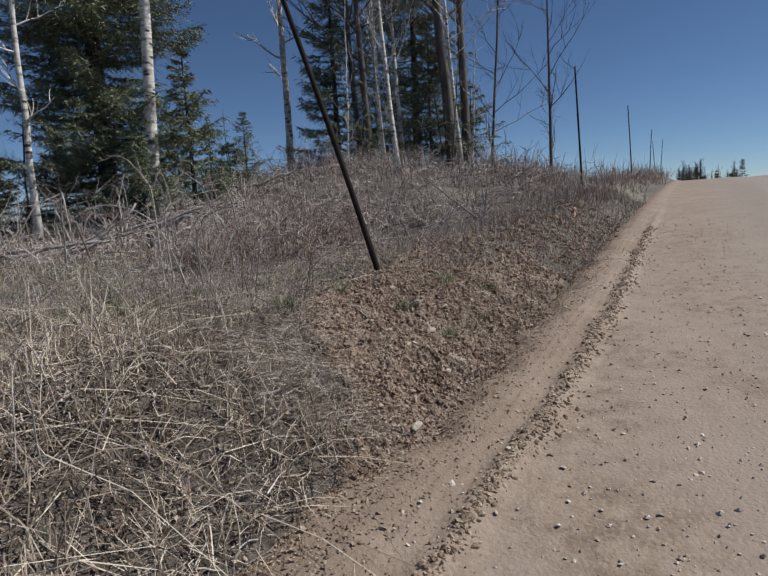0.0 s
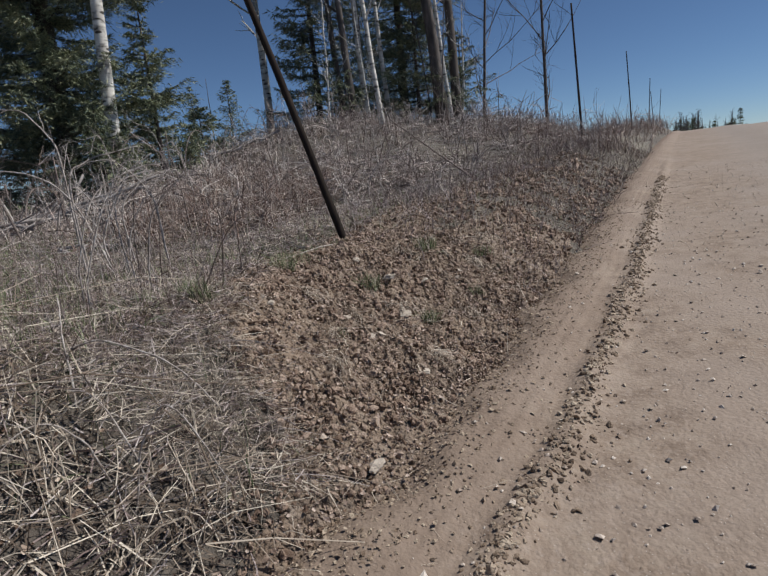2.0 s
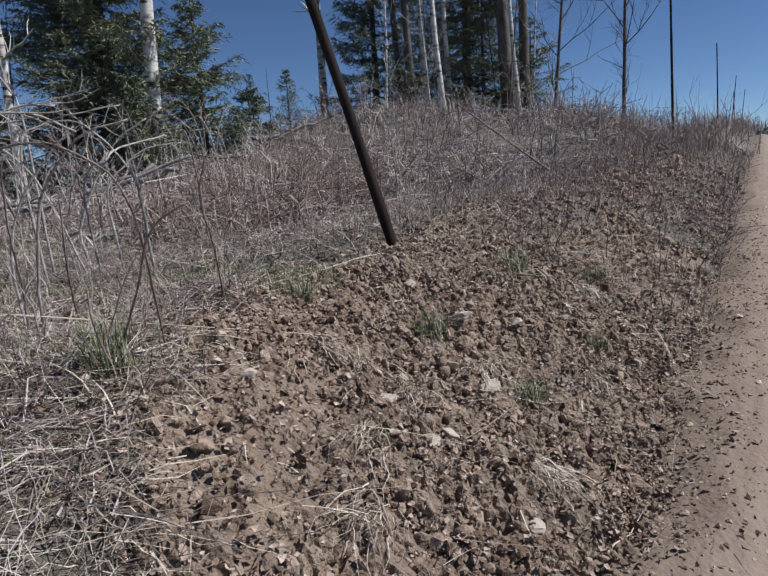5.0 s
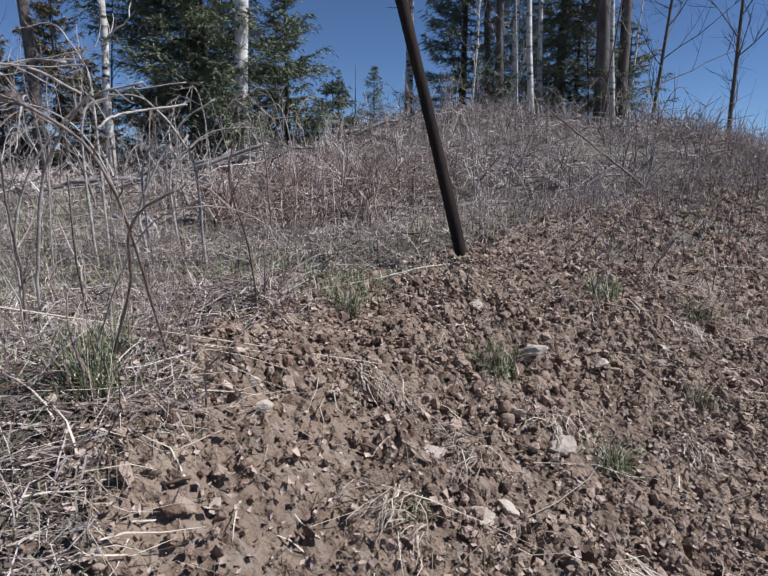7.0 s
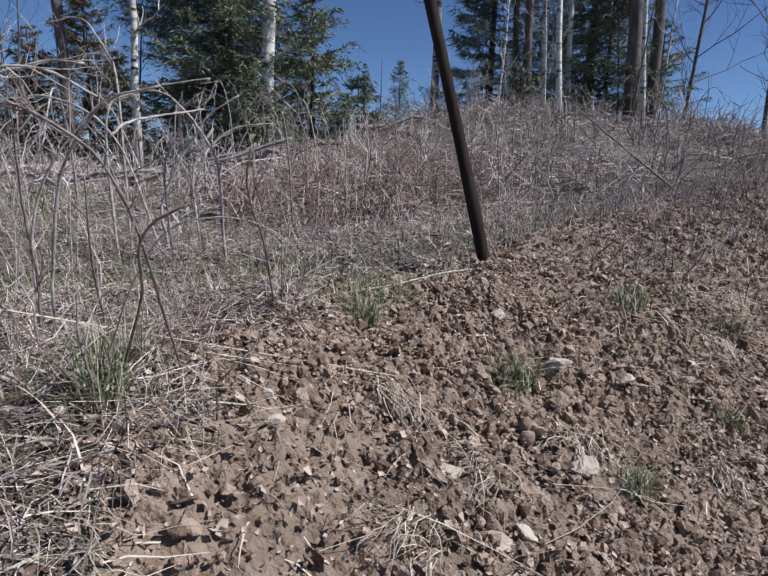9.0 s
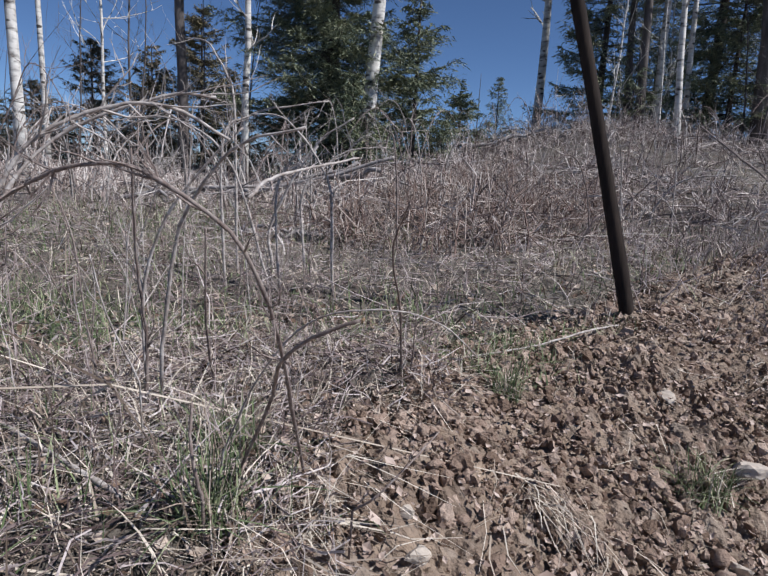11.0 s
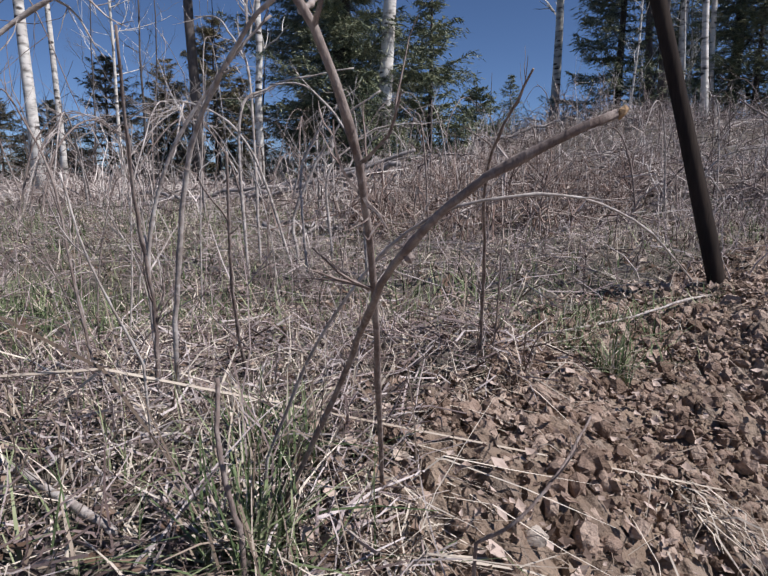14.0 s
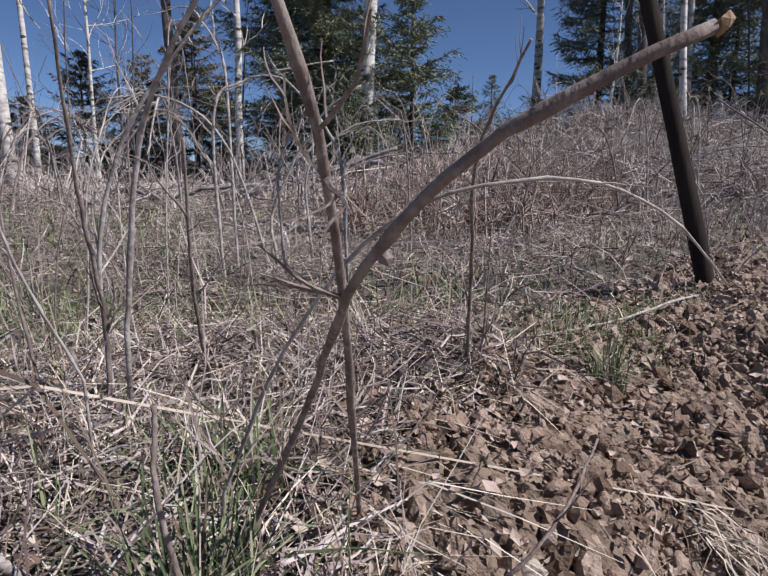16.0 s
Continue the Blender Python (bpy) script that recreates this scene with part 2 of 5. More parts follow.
    def crumbs(self, centres, sizes, rng, jag=0.22):
        """Many knobbly lumps of earth, finer than lumps()."""
        N = len(centres)
        v = BALL[None] * np.asarray(sizes)[:, None]
        k = rng.normal(0, 2.2, (N, 3, 3))
        w = np.sin(np.einsum("vi,nij->nvj", BALL, k) + rng.uniform(0, 6.28, (N, 1, 3))).sum(2) / 3
        v = v * np.clip(1 + 0.6 * w + rng.uniform(-jag, jag, (N, len(BALL))), 0.45, 1.6)[..., None]
        q, _ = np.linalg.qr(rng.normal(size=(N, 3, 3)) + 0.6 * np.eye(3))
        v = np.einsum("nij,njk->nik", v, q) + np.asarray(centres)[:, None]
        self.add(v, (BALL_F[None] + (np.arange(N) * len(BALL))[:, None, None]).reshape(-1, 3))

    def mesh(self, name):
        me = bpy.data.meshes.new(name)
        v = np.concatenate(self.v)
        me.vertices.add(len(v))
        me.vertices.foreach_set("co", v.ravel().astype(np.float32))
        sizes = np.concatenate([np.full(len(f), f.shape[1]) for f in self.f])
        flat = np.concatenate([f.ravel() for f in self.f]).astype(np.int32)
        me.loops.add(len(flat))
        me.loops.foreach_set("vertex_index", flat)
        me.polygons.add(len(sizes))
        me.polygons.foreach_set("loop_start", np.concatenate([[0], np.cumsum(sizes)[:-1]]).astype(np.int32))
        me.update(calc_edges=True)
        me.validate()
        return me


OCTA = np.concatenate([np.eye(3), -np.eye(3)])
OCTA_F = np.array([(0, 1, 2), (1, 3, 2), (3, 4, 2), (4, 0, 2), (1, 0, 5), (3, 1, 5), (4, 3, 5), (0, 4, 5)])
g = (1 + 5 ** 0.5) / 2
ICO = np.array([(-1, g, 0), (1, g, 0), (-1, -g, 0), (1, -g, 0), (0, -1, g), (0, 1, g), (0, -1, -g), (0, 1, -g), (g, 0, -1), (g, 0, 1), (-g, 0, -1), (-g, 0, 1)]) / math.hypot(1, g)
ICO_F = [tuple(int(c, 16) for c in t) for t in "0b5 051 017 07a 0ab 159 5b4 ba2 a76 718 394 342 326 368 389 495 24b 62a 867 981".split()]


def split(verts, faces):
    """An icosahedron's faces cut in four, on the ball."""
    verts, out, seen = [tuple(v) for v in verts], [], {}

    def mid(a, b):
        key = (min(a, b), max(a, b))
        if key not in seen:
            m = np.add(verts[a], verts[b])
            verts.append(tuple(m / np.linalg.norm(m)))
            seen[key] = len(verts) - 1
        return seen[key]

    for a, b, c in faces:
        d, e, f = mid(a, b), mid(b, c), mid(c, a)
        out += [(a, d, f), (b, e, d), (c, f, e), (d, e, f)]
    return np.array(verts), np.array(out)


BALL, BALL_F = split(ICO, ICO_F)


def spin(rng):
    q, _ = np.linalg.qr(rng.normal(size=(3, 3)))
    return q


def part(name, b, material, parent=None, label="", smooth=False):
    """One mesh object, under a thing or part if one is given."""
    me = b.mesh(name)
    for m in material if isinstance(material, (list, tuple)) else [material]:
        me.materials.append(m)
    me.polygons.foreach_set("use_smooth", [bool(smooth)] * len(me.polygons))
    ob = new(name, me)
    if parent:
        ob.parent = parent
    if label:
        ob["label"] = label
    return ob


def thing(name, place, label, category, group="", turn=0.0, scale=1.0):
    ob = new(name)
    ob.empty_display_size = 0.1
    ob.matrix_basis = pose(*place, 0, 0, turn) @ Matrix.Scale(scale, 4)
    return tagged(ob, label, category, group)


def smooth01(t):
    t = np.clip(t, 0, 1)
    return t * t * (3 - 2 * t)


# ---- the lie of the land ----
AX, AY = math.sin(radians(30.5)), math.cos(radians(30.5))      # the road's direction


def road_xy(s, d):
    """World place of a point s metres along the road, d metres right of its line."""
    return s * AX + d * AY, s * AY - d * AX


def along(x, y):
    return x * AX + y * AY, x * AY - y * AX


def turf_edge(s):
    """Where the dead grass ends and the bare earth of the bank begins, across the road's line."""
    return np.interp(s, [1.9, 2.14, 2.4, 2.45, 2.55, 2.68, 2.8, 3.22, 3.9, 5.0], [-1.36, -1.43, -1.55, -1.75, -1.86, -2.0, -2.12, -2.29, -2.4, -2.5])


def road_height(s):
    s = np.asarray(s, float)
    t = np.clip(s, -30, 60)
    return np.where(s < 60, 0.07 * t - 0.0008 * t * t, 1.32 - 0.002 * (np.clip(s, 60, 300) - 60))


def wave(x, y, k, seed):
    """Slow, uneven swell made of a few crossed waves, from -1 to 1."""
    r = np.random.default_rng(seed)
    out = 0
    for i in range(6):
        a, p, q = r.uniform(0, 6.28), r.uniform(0, 6.28), k * r.uniform(0.5, 1.8)
        out = out + np.sin(q * (x * math.cos(a) + y * math.sin(a)) + p)
    return out / 3.5


def ground_height(x, y):
    x, y = np.asarray(x, float), np.asarray(y, float)
    s, d = along(x, y)
    zr = road_height(s)
    hill = (1.25 + 0.22 * np.exp(-((x + 0.8) / 2.6) ** 2)) * smooth01((y - 6.2) / 10) * smooth01((x + 7.5) / 8) * (1 - 0.42 * smooth01((x - 1.5) / 4)) * (1 - 0.6 * smooth01((y - 22) / 40))
    base = 0.60 + hill - 0.04 * np.clip(-8 - x, 0, 160) + 0.05 * wave(x, y, 1.3, 3)
    base = base + (zr - 0.1 - base) * smooth01((s - 22) / 20) * smooth01((x + 2) / 6)
    crest = zr + 0.355 + 0.12 * smooth01((3.4 - s) / 0.9) + 0.035 * wave(x, y, 5, 5)
    foot = 1.15 + 0.2 * smooth01((2.9 - s) / 1.3)
    bank = zr - 0.02 + (crest - zr) * smooth01((-foot - d) / (2.05 - foot))
    left = bank + (base - bank) * smooth01((-2.15 - d) / 0.9)
    right = zr - 0.35 * smooth01((d - 5.2) / 1.5) + 0.25 * smooth01((d - 7) / 3) - 0.01 * np.clip(d - 10, 0, 100)
    z = np.where(d < -1.15, left, np.where(d > 5.2, right, zr - 0.05))
    far = np.hypot(x, y)
    return z + np.where(far > 60, 0.4 * wave(x, y, 0.03, 9), 0)


def gz(x, y):
    return float(ground_height(x, y))


def sheet(ss, ds, height, pick=None):
    """A grid in road coordinates, s by d."""
    S, D = np.meshgrid(ss, ds, indexing="ij")
    X, Y = road_xy(S, D)
    Z = height(X, Y, S, D)
    b = Build()
    n = len(ds)
    faces = [(i * n + j, (i + 1) * n + j, (i + 1) * n + j + 1, i * n + j + 1) for i in range(len(ss) - 1) for j in range(n - 1)]
    b.add(np.stack([X, Y, Z], -1).reshape(-1, 3), faces)
    return b, S, D


def steps(*legs):
    """Values from leg to leg, (start, step), the last one only an end."""
    out = []
    for (a, h), (b, _) in zip(legs, legs[1:]):
        out.extend(np.arange(a, b - h * 0.5, h))
    return np.array(out + [legs[-1][0]])

# ---- ground and road ----
def rough(x, y):
    return np.array([noise.fractal(Vector((a * 6, b * 6, 0.3)), 0.9, 2.1, 4) for a, b in zip(np.ravel(x), np.ravel(y))]).reshape(np.shape(x))


def clods(x, y):
    """Broken earth: blocks with cracks between them, at two sizes."""
    out = []
    for a, b in zip(x, y):
        w, e = 0.6 * noise.noise(Vector((a * 16, b * 16, 1.0))), 0.6 * noise.noise(Vector((a * 16, b * 16, 7.0)))
        u1, u2 = Vector((a * 27 + w, b * 27 + e, 0.2)), Vector((a * 66 + w * 2, b * 66 + e * 2, 0.7))
        d1, p1 = noise.voronoi(u1)
        d2, p2 = noise.voronoi(u2)
        tall = 0.5 + 0.5 * math.sin(p1[0].x * 12.9 + p1[0].y * 78.2)
        small = 0.5 + 0.5 * math.sin(p2[0].x * 12.9 + p2[0].y * 78.2)
        tip = 0.009 * (math.sin(p1[0].x * 91.7) * (u1.x - p1[0].x) + math.sin(p1[0].y * 67.3) * (u1.y - p1[0].y))
        patch = min(1.0, max(0.2, 0.7 + 1.2 * noise.noise(Vector((a * 3.1, b * 3.1, 4.0)))))
        out.append(patch * ((0.004 + 0.021 * tall) * min(1, 7.0 * (d1[1] - d1[0])) + tip + 0.010 * small * min(1, 5.0 * (d2[1] - d2[0]))) - 0.016 * patch)
    return np.array(out)


def land(X, Y, S, D):
    z = ground_height(X, Y)
    near = (np.abs(S - 4) < 14) & (D < -0.9) & (D > -12)
    z[near] += 0.022 * rough(X[near], Y[near])
    dug = near & (D > np.maximum(-2.72, turf_edge(S) - 0.06)) & (D < -1.12) & (S > 1.95) & (S < 4.8)
    z[dug] += clods(X[dug], Y[dug]) + 0.016 * rough(X[dug] * 2.6, Y[dug] * 2.6)
    return z


ss = steps((-1500, 300), (-300, 40), (-20, 4), (-2, 0.25), (1.0, 0.06), (2.1, 0.0062), (4.3, 0.05), (6, 0.25), (20, 1), (60, 5), (200, 50), (500, 250), (2000, 0))
dd = steps((-1600, 200), (-400, 40), (-80, 6), (-20, 0.5), (-6, 0.12), (-2.65, 0.0062), (-1.2, 0.05), (-1.1, 0.5), (5.0, 0.5), (12, 4), (60, 40), (400, 200), (1600, 0))
b, S, D = sheet(ss, dd, land)
ground = part("ground", b, [DUFF, SOIL])
tagged(ground, "uneven brown earth with dead grass and brush", "ground", kind="structure")
Sc, Dc = (S[:-1, :-1] + S[1:, 1:]) / 2, (D[:-1, :-1] + D[1:, 1:]) / 2
edge = turf_edge(Sc) + 0.03 * np.sin(Sc * 23) + 0.02 * np.sin(Dc * 31)
earth = (Dc > edge) & (Dc < 0) & (Sc > 1.7) & (Sc < 5.0 + 0.5 * np.sin(Dc * 7) + 0.3 * np.sin(Dc * 17))
ground.data.polygons.foreach_set("material_index", earth.ravel().astype(int))


def ridge_line(s):
    """How far from the road's line the graded ridge of crumbs runs."""
    return np.interp(s, [0, 1.5, 2.0, 2.4, 2.8, 3.1, 3.6, 4.5, 8], [-1.10, -1.06, -1.03, -0.995, -0.96, -0.94, -0.935, -0.91, -0.93]) + 0.008 * np.sin(s * 7.3)


def road_top(X, Y, S, D):
    z = road_height(S) + 0.05 * (1 - ((D - 2.0) / 3.2) ** 2) * 0.6
    ridge = np.where(S < 9, 1, np.clip(1 - (S - 9) / 4, 0, 1))
    line = ridge_line(S)
    z = z + 0.028 * ridge * np.exp(-((D - line) / 0.05) ** 2)
    z = z + 0.05 * smooth01((line + 0.05 - D) / 0.3)
    z = z + 0.002 * np.sin((D - line) * 130 + 0.5 * np.sin(S * 9)) * smooth01((line - 0.06 - D) / 0.04) * smooth01((D - line + 0.24) / 0.06)
    z = z - 0.02 * np.exp(-((D - 0.3) / 0.35) ** 2) - 0.025 * np.exp(-((D - 2.0) / 0.4) ** 2) + 0.015 * np.sin(D * 2.2 + 0.4 * np.sin(S * 0.3))
    near = (S < 9) & (S > -1)
    z[near] += 0.008 * rough(X[near] * 1.6, Y[near] * 1.6)
    foot = 1.2 + 0.23 * smooth01((2.9 - S) / 1.3) + 0.04 * np.sin(S * 7) + 0.03 * np.sin(S * 17)
    z = np.where(D < -foot, z - 0.35 * (-foot - D), z)
    return z


rs = steps((-60, 4), (-2, 0.2), (0.5, 0.05), (5.5, 0.12), (10, 0.5), (30, 2), (80, 10), (300, 0))
rd = steps((-1.65, 0.012), (-0.8, 0.05), (-0.5, 0.1), (2.5, 0.25), (5.5, 0))
b, _, _ = sheet(rs, rd, road_top)
road = part("road", b, ROAD, smooth=True)
tagged(road, "sandy tan gravel road with a graded edge", "road", kind="structure")


# ---- fence posts ----
def fence_post(s, d, height, lean_x, lean_y, bow, width=0.041):
    x, y = road_xy(s, d)
    z = gz(x, y)
    ob = thing("fence_post", (x, y, z), "tall thin dark wooden fence post leaning beside the road", "post", "posts along the road")
    k = np.linspace(-0.12, 1, 13)
    pts = np.stack([lean_x * height * k - bow[0] * k * k, lean_y * height * k - bow[1] * k * k, height * k], 1)
    b = Build()
    b.tube(pts, width / 2 * np.linspace(1.06, 0.72, 13) * (1 + 0.05 * np.sin(k * 23)), 10)
    part("pole", b, POST, ob, smooth=True)
    return ob


fence_post(3.95, -2.29, 2.5, -0.265, 0.04, (0.08, 0.0))
fence_post(12.1, -2.29, 2.3, -0.06, 0.0, (0.0, 0.0))
fence_post(21.9, -2.25, 2.4, -0.05, 0.02, (0.02, 0.0))
fence_post(32.0, -2.3, 2.3, 0.03, 0.0, (0.0, 0.0))
fence_post(39.5, -2.4, 2.2, -0.10, 0.0, (0.0, 0.0))
fence_post(40.8, -2.2, 2.3, 0.05, 0.0, (0.0, 0.0))


# ---- trees ----
def stem_path(height, lean, wob, rng, n=12, kink=0.0):
    k = np.linspace(0, 1, n)
    off = np.cumsum(rng.normal(0, wob, (n, 2)), 0) * height / n
    return np.column_stack([lean[0] * height * k + off[:, 0] - off[0, 0], lean[1] * height * k + off[:, 1] - off[0, 1], height * k])


def twigs(b, start, way, length, radius, rng, depth, up=0.25, droop=0.0, sides=4, split=4):
    """A limb that bends and forks again into thinner twigs."""
    n = 6
    pts, p, w = [np.array(start, float)], np.array(start, float), np.array(way, float)
    w /= np.linalg.norm(w)
    for i in range(n - 1):
        w = w + rng.normal(0, 0.14, 3) + np.array([0, 0, up * 0.25 - droop * i * 0.1])
        w /= np.linalg.norm(w)
        p = p + w * length / (n - 1)
        pts.append(p)
    b.tube(pts, np.linspace(radius, radius * 0.3, n), sides, cap=False)
    if depth:
        for _ in range(split):
            i = rng.integers(1, n - 1)
            side = spin(rng)[0]
            nw = w * 0.9 + side * 0.75 + np.array([0, 0, 0.15])
            twigs(b, pts[i], nw, length * rng.uniform(0.35, 0.65), radius * 0.5, rng, depth - 1, up, droop, 3, split)


def bare_tree(name, x, y, height, radius, seed, bark, lean=(0, 0), limbs=24, first=0.35, reach=0.25, depth=2, label="", rise=0.7, group="bare trees", wob=0.02, dead=0):
    rng = np.random.default_rng(seed)
    ob = thing(name, (x, y, gz(x, y) - 0.05), label, "tree", group)
    path = stem_path(height, lean, wob, rng)
    k = np.linspace(0, 1, len(path))
    b = Build()
    b.tube(path, radius * (1 - 0.8 * k) * (1 + 0.35 * np.exp(-k * 30)), 9)
    part("trunk", b, bark, ob, smooth=True)
    b = Build()
    for i in range(limbs):
        h = first + (1 - first) * (i + rng.uniform(0, 0.8)) / limbs
        h = min(h, 0.97)
        p = np.array([np.interp(h, k, path[:, j]) for j in range(3)])
        a = rng.uniform(0, 6.283)
        way = np.array([math.cos(a), math.sin(a), rise * rng.uniform(0.6, 1.4)])
        twigs(b, p, way, height * reach * (1.15 - h * 0.7) * rng.uniform(0.6, 1.2), radius * 0.34 * (1.1 - 0.8 * h), rng, depth)
    for i in range(dead):
        h = first * rng.uniform(0.2, 1)
        p = np.array([np.interp(h, k, path[:, j]) for j in range(3)])
        a = rng.uniform(0, 6.283)
        twigs(b, p, (math.cos(a), math.sin(a), 0.1), height * 0.07 * rng.uniform(0.5, 1.5), radius * 0.16, rng, 1, split=2)
    part("branch_growth", b, bark, ob)["kind"] = "stuff"
    return ob


def spruce(name, x, y, height, radius, seed, label, gap=0.16, low=0.03, group="spruces", dense=1.0, needle=0.055, leaf_mat=None):
    """A conifer: trunk, whorls of drooping limbs, side twigs along them and needle sprays along those."""
    rng = np.random.default_rng(seed)
    ob = thing(name, (x, y, gz(x, y) - 0.05), label, "tree", group)
    path = stem_path(height, (0, 0), 0.006, rng)
    k = np.linspace(0, 1, len(path))
    b = Build()
    b.tube(path, height * 0.014 * (1 - 0.95 * k) + 0.006, 7)
    part("trunk", b, DARKBARK, ob, smooth=True)
    heights, h = [], height * low
    while h < height * 0.985:
        heights += [h + rng.normal(0, gap * 0.15)] * int(rng.integers(4, 7))
        h += gap * rng.uniform(0.7, 1.3) * (0.55 + 0.6 * (1 - h / height))
    u = np.clip(np.array(heights) / height, 0, 0.99)
    n = len(u)
    bough = 0.82 + 0.18 * np.sin(u * 40 + rng.uniform(0, 6)) * rng.uniform(0.3, 1, n)
    L = radius * ((1 - u) ** 0.75 * 1.02 + 0.03) * (0.75 + 0.25 * np.minimum(1, u * 8)) * rng.uniform(0.6, 1.2, n) * bough * 1.15
    a = rng.uniform(0, 6.283, n)
    out = np.column_stack([np.cos(a), np.sin(a), np.zeros(n)])
    side = np.column_stack([-np.sin(a), np.cos(a), np.zeros(n)])
    c = np.column_stack([np.interp(u, k, path[:, j]) for j in range(3)])
    t = np.linspace(0, 1, 6)
    drop = rng.uniform(0.15, 0.45, n) * (1 - u * 1.2)
    zc = L[:, None] * (-drop[:, None] * t + 0.26 * t ** 2.4) + 0.1 * (L * u)[:, None] * t
    P = c[:, None] + out[:, None] * (L[:, None] * t)[..., None]
    P[:, :, 2] += zc
    wood = Build()
    wood.tubes(P, np.linspace(0.012, 0.003, 6) * (0.5 + L[:, None] * 0.5), 3)
    part("limb_growth", wood, DARKBARK, ob)["kind"] = "stuff"
    # side twigs
    m = np.maximum(3, (L / needle * 0.95 * dense * np.where(u * height < 6.2, 1, 0.25)).astype(int))
    li = np.repeat(np.arange(n), m * 2)
    N = len(li)
    tt = 0.1 + 0.9 * rng.random(N) ** 0.85
    x5 = tt * 5
    i0 = np.minimum(x5.astype(int), 4)
    fr = (x5 - i0)[:, None]
    start = P[li, i0] * (1 - fr) + P[li, i0 + 1] * fr
    sgn = rng.choice([-1, 1], N)[:, None]
    way = side[li] * sgn * rng.uniform(0.3, 1.0, (N, 1)) + out[li] * rng.uniform(0.3, 1.0, (N, 1)) + np.column_stack([np.zeros((N, 2)), rng.normal(-0.12, 0.22, N)])
    way /= np.linalg.norm(way, axis=1)[:, None]
    ln = L[li] * (0.08 + 0.30 * (1 - tt)) * rng.uniform(0.5, 1.25, N) + needle * 0.9
    # needle sprays along each twig
    q = 7
    ti = np.repeat(np.arange(N), q)
    at = np.tile((np.arange(q) + 0.5) / q, N) + rng.normal(0, 0.08, N * q)
    base = start[ti] + way[ti] * (ln[ti] * at)[:, None]
    base[:, 2] -= 0.12 * ln[ti] * at * at
    d = way[ti] + rng.normal(0, 0.42, (N * q, 3))
    d /= np.linalg.norm(d, axis=1)[:, None]
    w = np.cross(d, rng.normal(0, 1, (N * q, 3)) * [0.5, 0.5, 0.5] + [0, 0, 1])
    w /= np.linalg.norm(w, axis=1)[:, None] + 1e-6
    s1 = (needle * rng.uniform(1.0, 2.2, N * q))[:, None]
    s2 = (needle * rng.uniform(0.09, 0.22, N * q))[:, None]
    V = np.stack([base - d * s1 * 0.35 + w * s2, base - d * s1 * 0.3 - w * s2, base + d * s1 * 0.7], 1)
    leaf = Build()
    leaf.add(V, np.arange(3 * N * q).reshape(-1, 3))
    part("crown", leaf, leaf_mat or NEEDLE, ob)["kind"] = "stuff"
    return ob


SP = "dark green spruce with drooping limbs on the brushy slope"
spruce("spruce_tree", -4.92, 12.3, 13.0, 2.1, 11, SP, gap=0.095, needle=0.052, dense=1.9, low=0.01)
spruce("spruce_tree", -3.62, 10.5, 1.6, 0.85, 53, "young green spruce under a tall one", gap=0.08, dense=1.4, needle=0.05)
spruce("spruce_tree", -3.2, 12.0, 3.2, 0.85, 54, "young green spruce under a tall one", gap=0.16, dense=1.1, needle=0.055)
spruce("spruce_tree", -0.55, 16.4, 6.2, 1.5, 12, SP, gap=0.15, dense=1.2, needle=0.06)
spruce("spruce_tree", 2.0, 16.8, 4.2, 1.5, 52, SP, gap=0.16, dense=1.0, needle=0.065)
spruce("spruce_tree", 1.7, 17.6, 9.0, 1.8, 13, SP, gap=0.17, dense=1.1, needle=0.06)
spruce("spruce_tree", 3.4, 18.2, 3.0, 1.3, 14, SP, gap=0.18)
spruce("spruce_tree", 0.7, 19.4, 7.5, 1.5, 15, SP, gap=0.18, dense=0.9, needle=0.06)
spruce("spruce_tree", -11.2, 60, 11.15 - gz(-11.2, 60), 3.0, 16, "dark conical spruce behind the brushy rise", gap=0.3, needle=0.14, dense=1.2)
spruce("spruce_tree", -14.7, 60, 10.9 - gz(-14.7, 60), 1.7, 17, "slim sparse spruce behind the brushy rise", gap=0.4, needle=0.14, dense=0.8)
bare_tree("dead_snag", -13.1, 60, 11.4 - gz(-13.1, 60), 0.09, 55, GREYBARK, label="thin dead snag behind the brushy rise", first=0.3, limbs=8, reach=0.05, depth=0)
BN = "short brownish spruce among bare aspens"
for x, y, h, w, k in ((-10.5, 14.0, 3.3, 1.3, 18), (-9.2, 14.2, 4.1, 1.5, 19), (-8.6, 14.4, 2.7, 1.2, 22), (-12.6, 12.5, 2.4, 1.2, 20), (-7.0, 14.8, 2.6, 1.2, 23), (-11.6, 15.2, 2.8, 1.3, 24), (-11.8, 10.8, 2.0, 1.3, 26), (-12.6, 9.0, 1.8, 1.3, 27), (-10.4, 12.2, 3.0, 1.4, 28)):
    spruce("spruce_tree", x, y, h, w, k, BN, gap=0.13, dense=1.3, leaf_mat=BROWNNEEDLE)
spruce("spruce_tree", -2.8, 13.4, 1.3, 0.9, 25, "low green sapling at the edge of the brush", gap=0.1)
spruce("spruce_tree", -3.7, 12.8, 1.5, 1.0, 21, "low spruce sapling at the edge of the brush", gap=0.14)

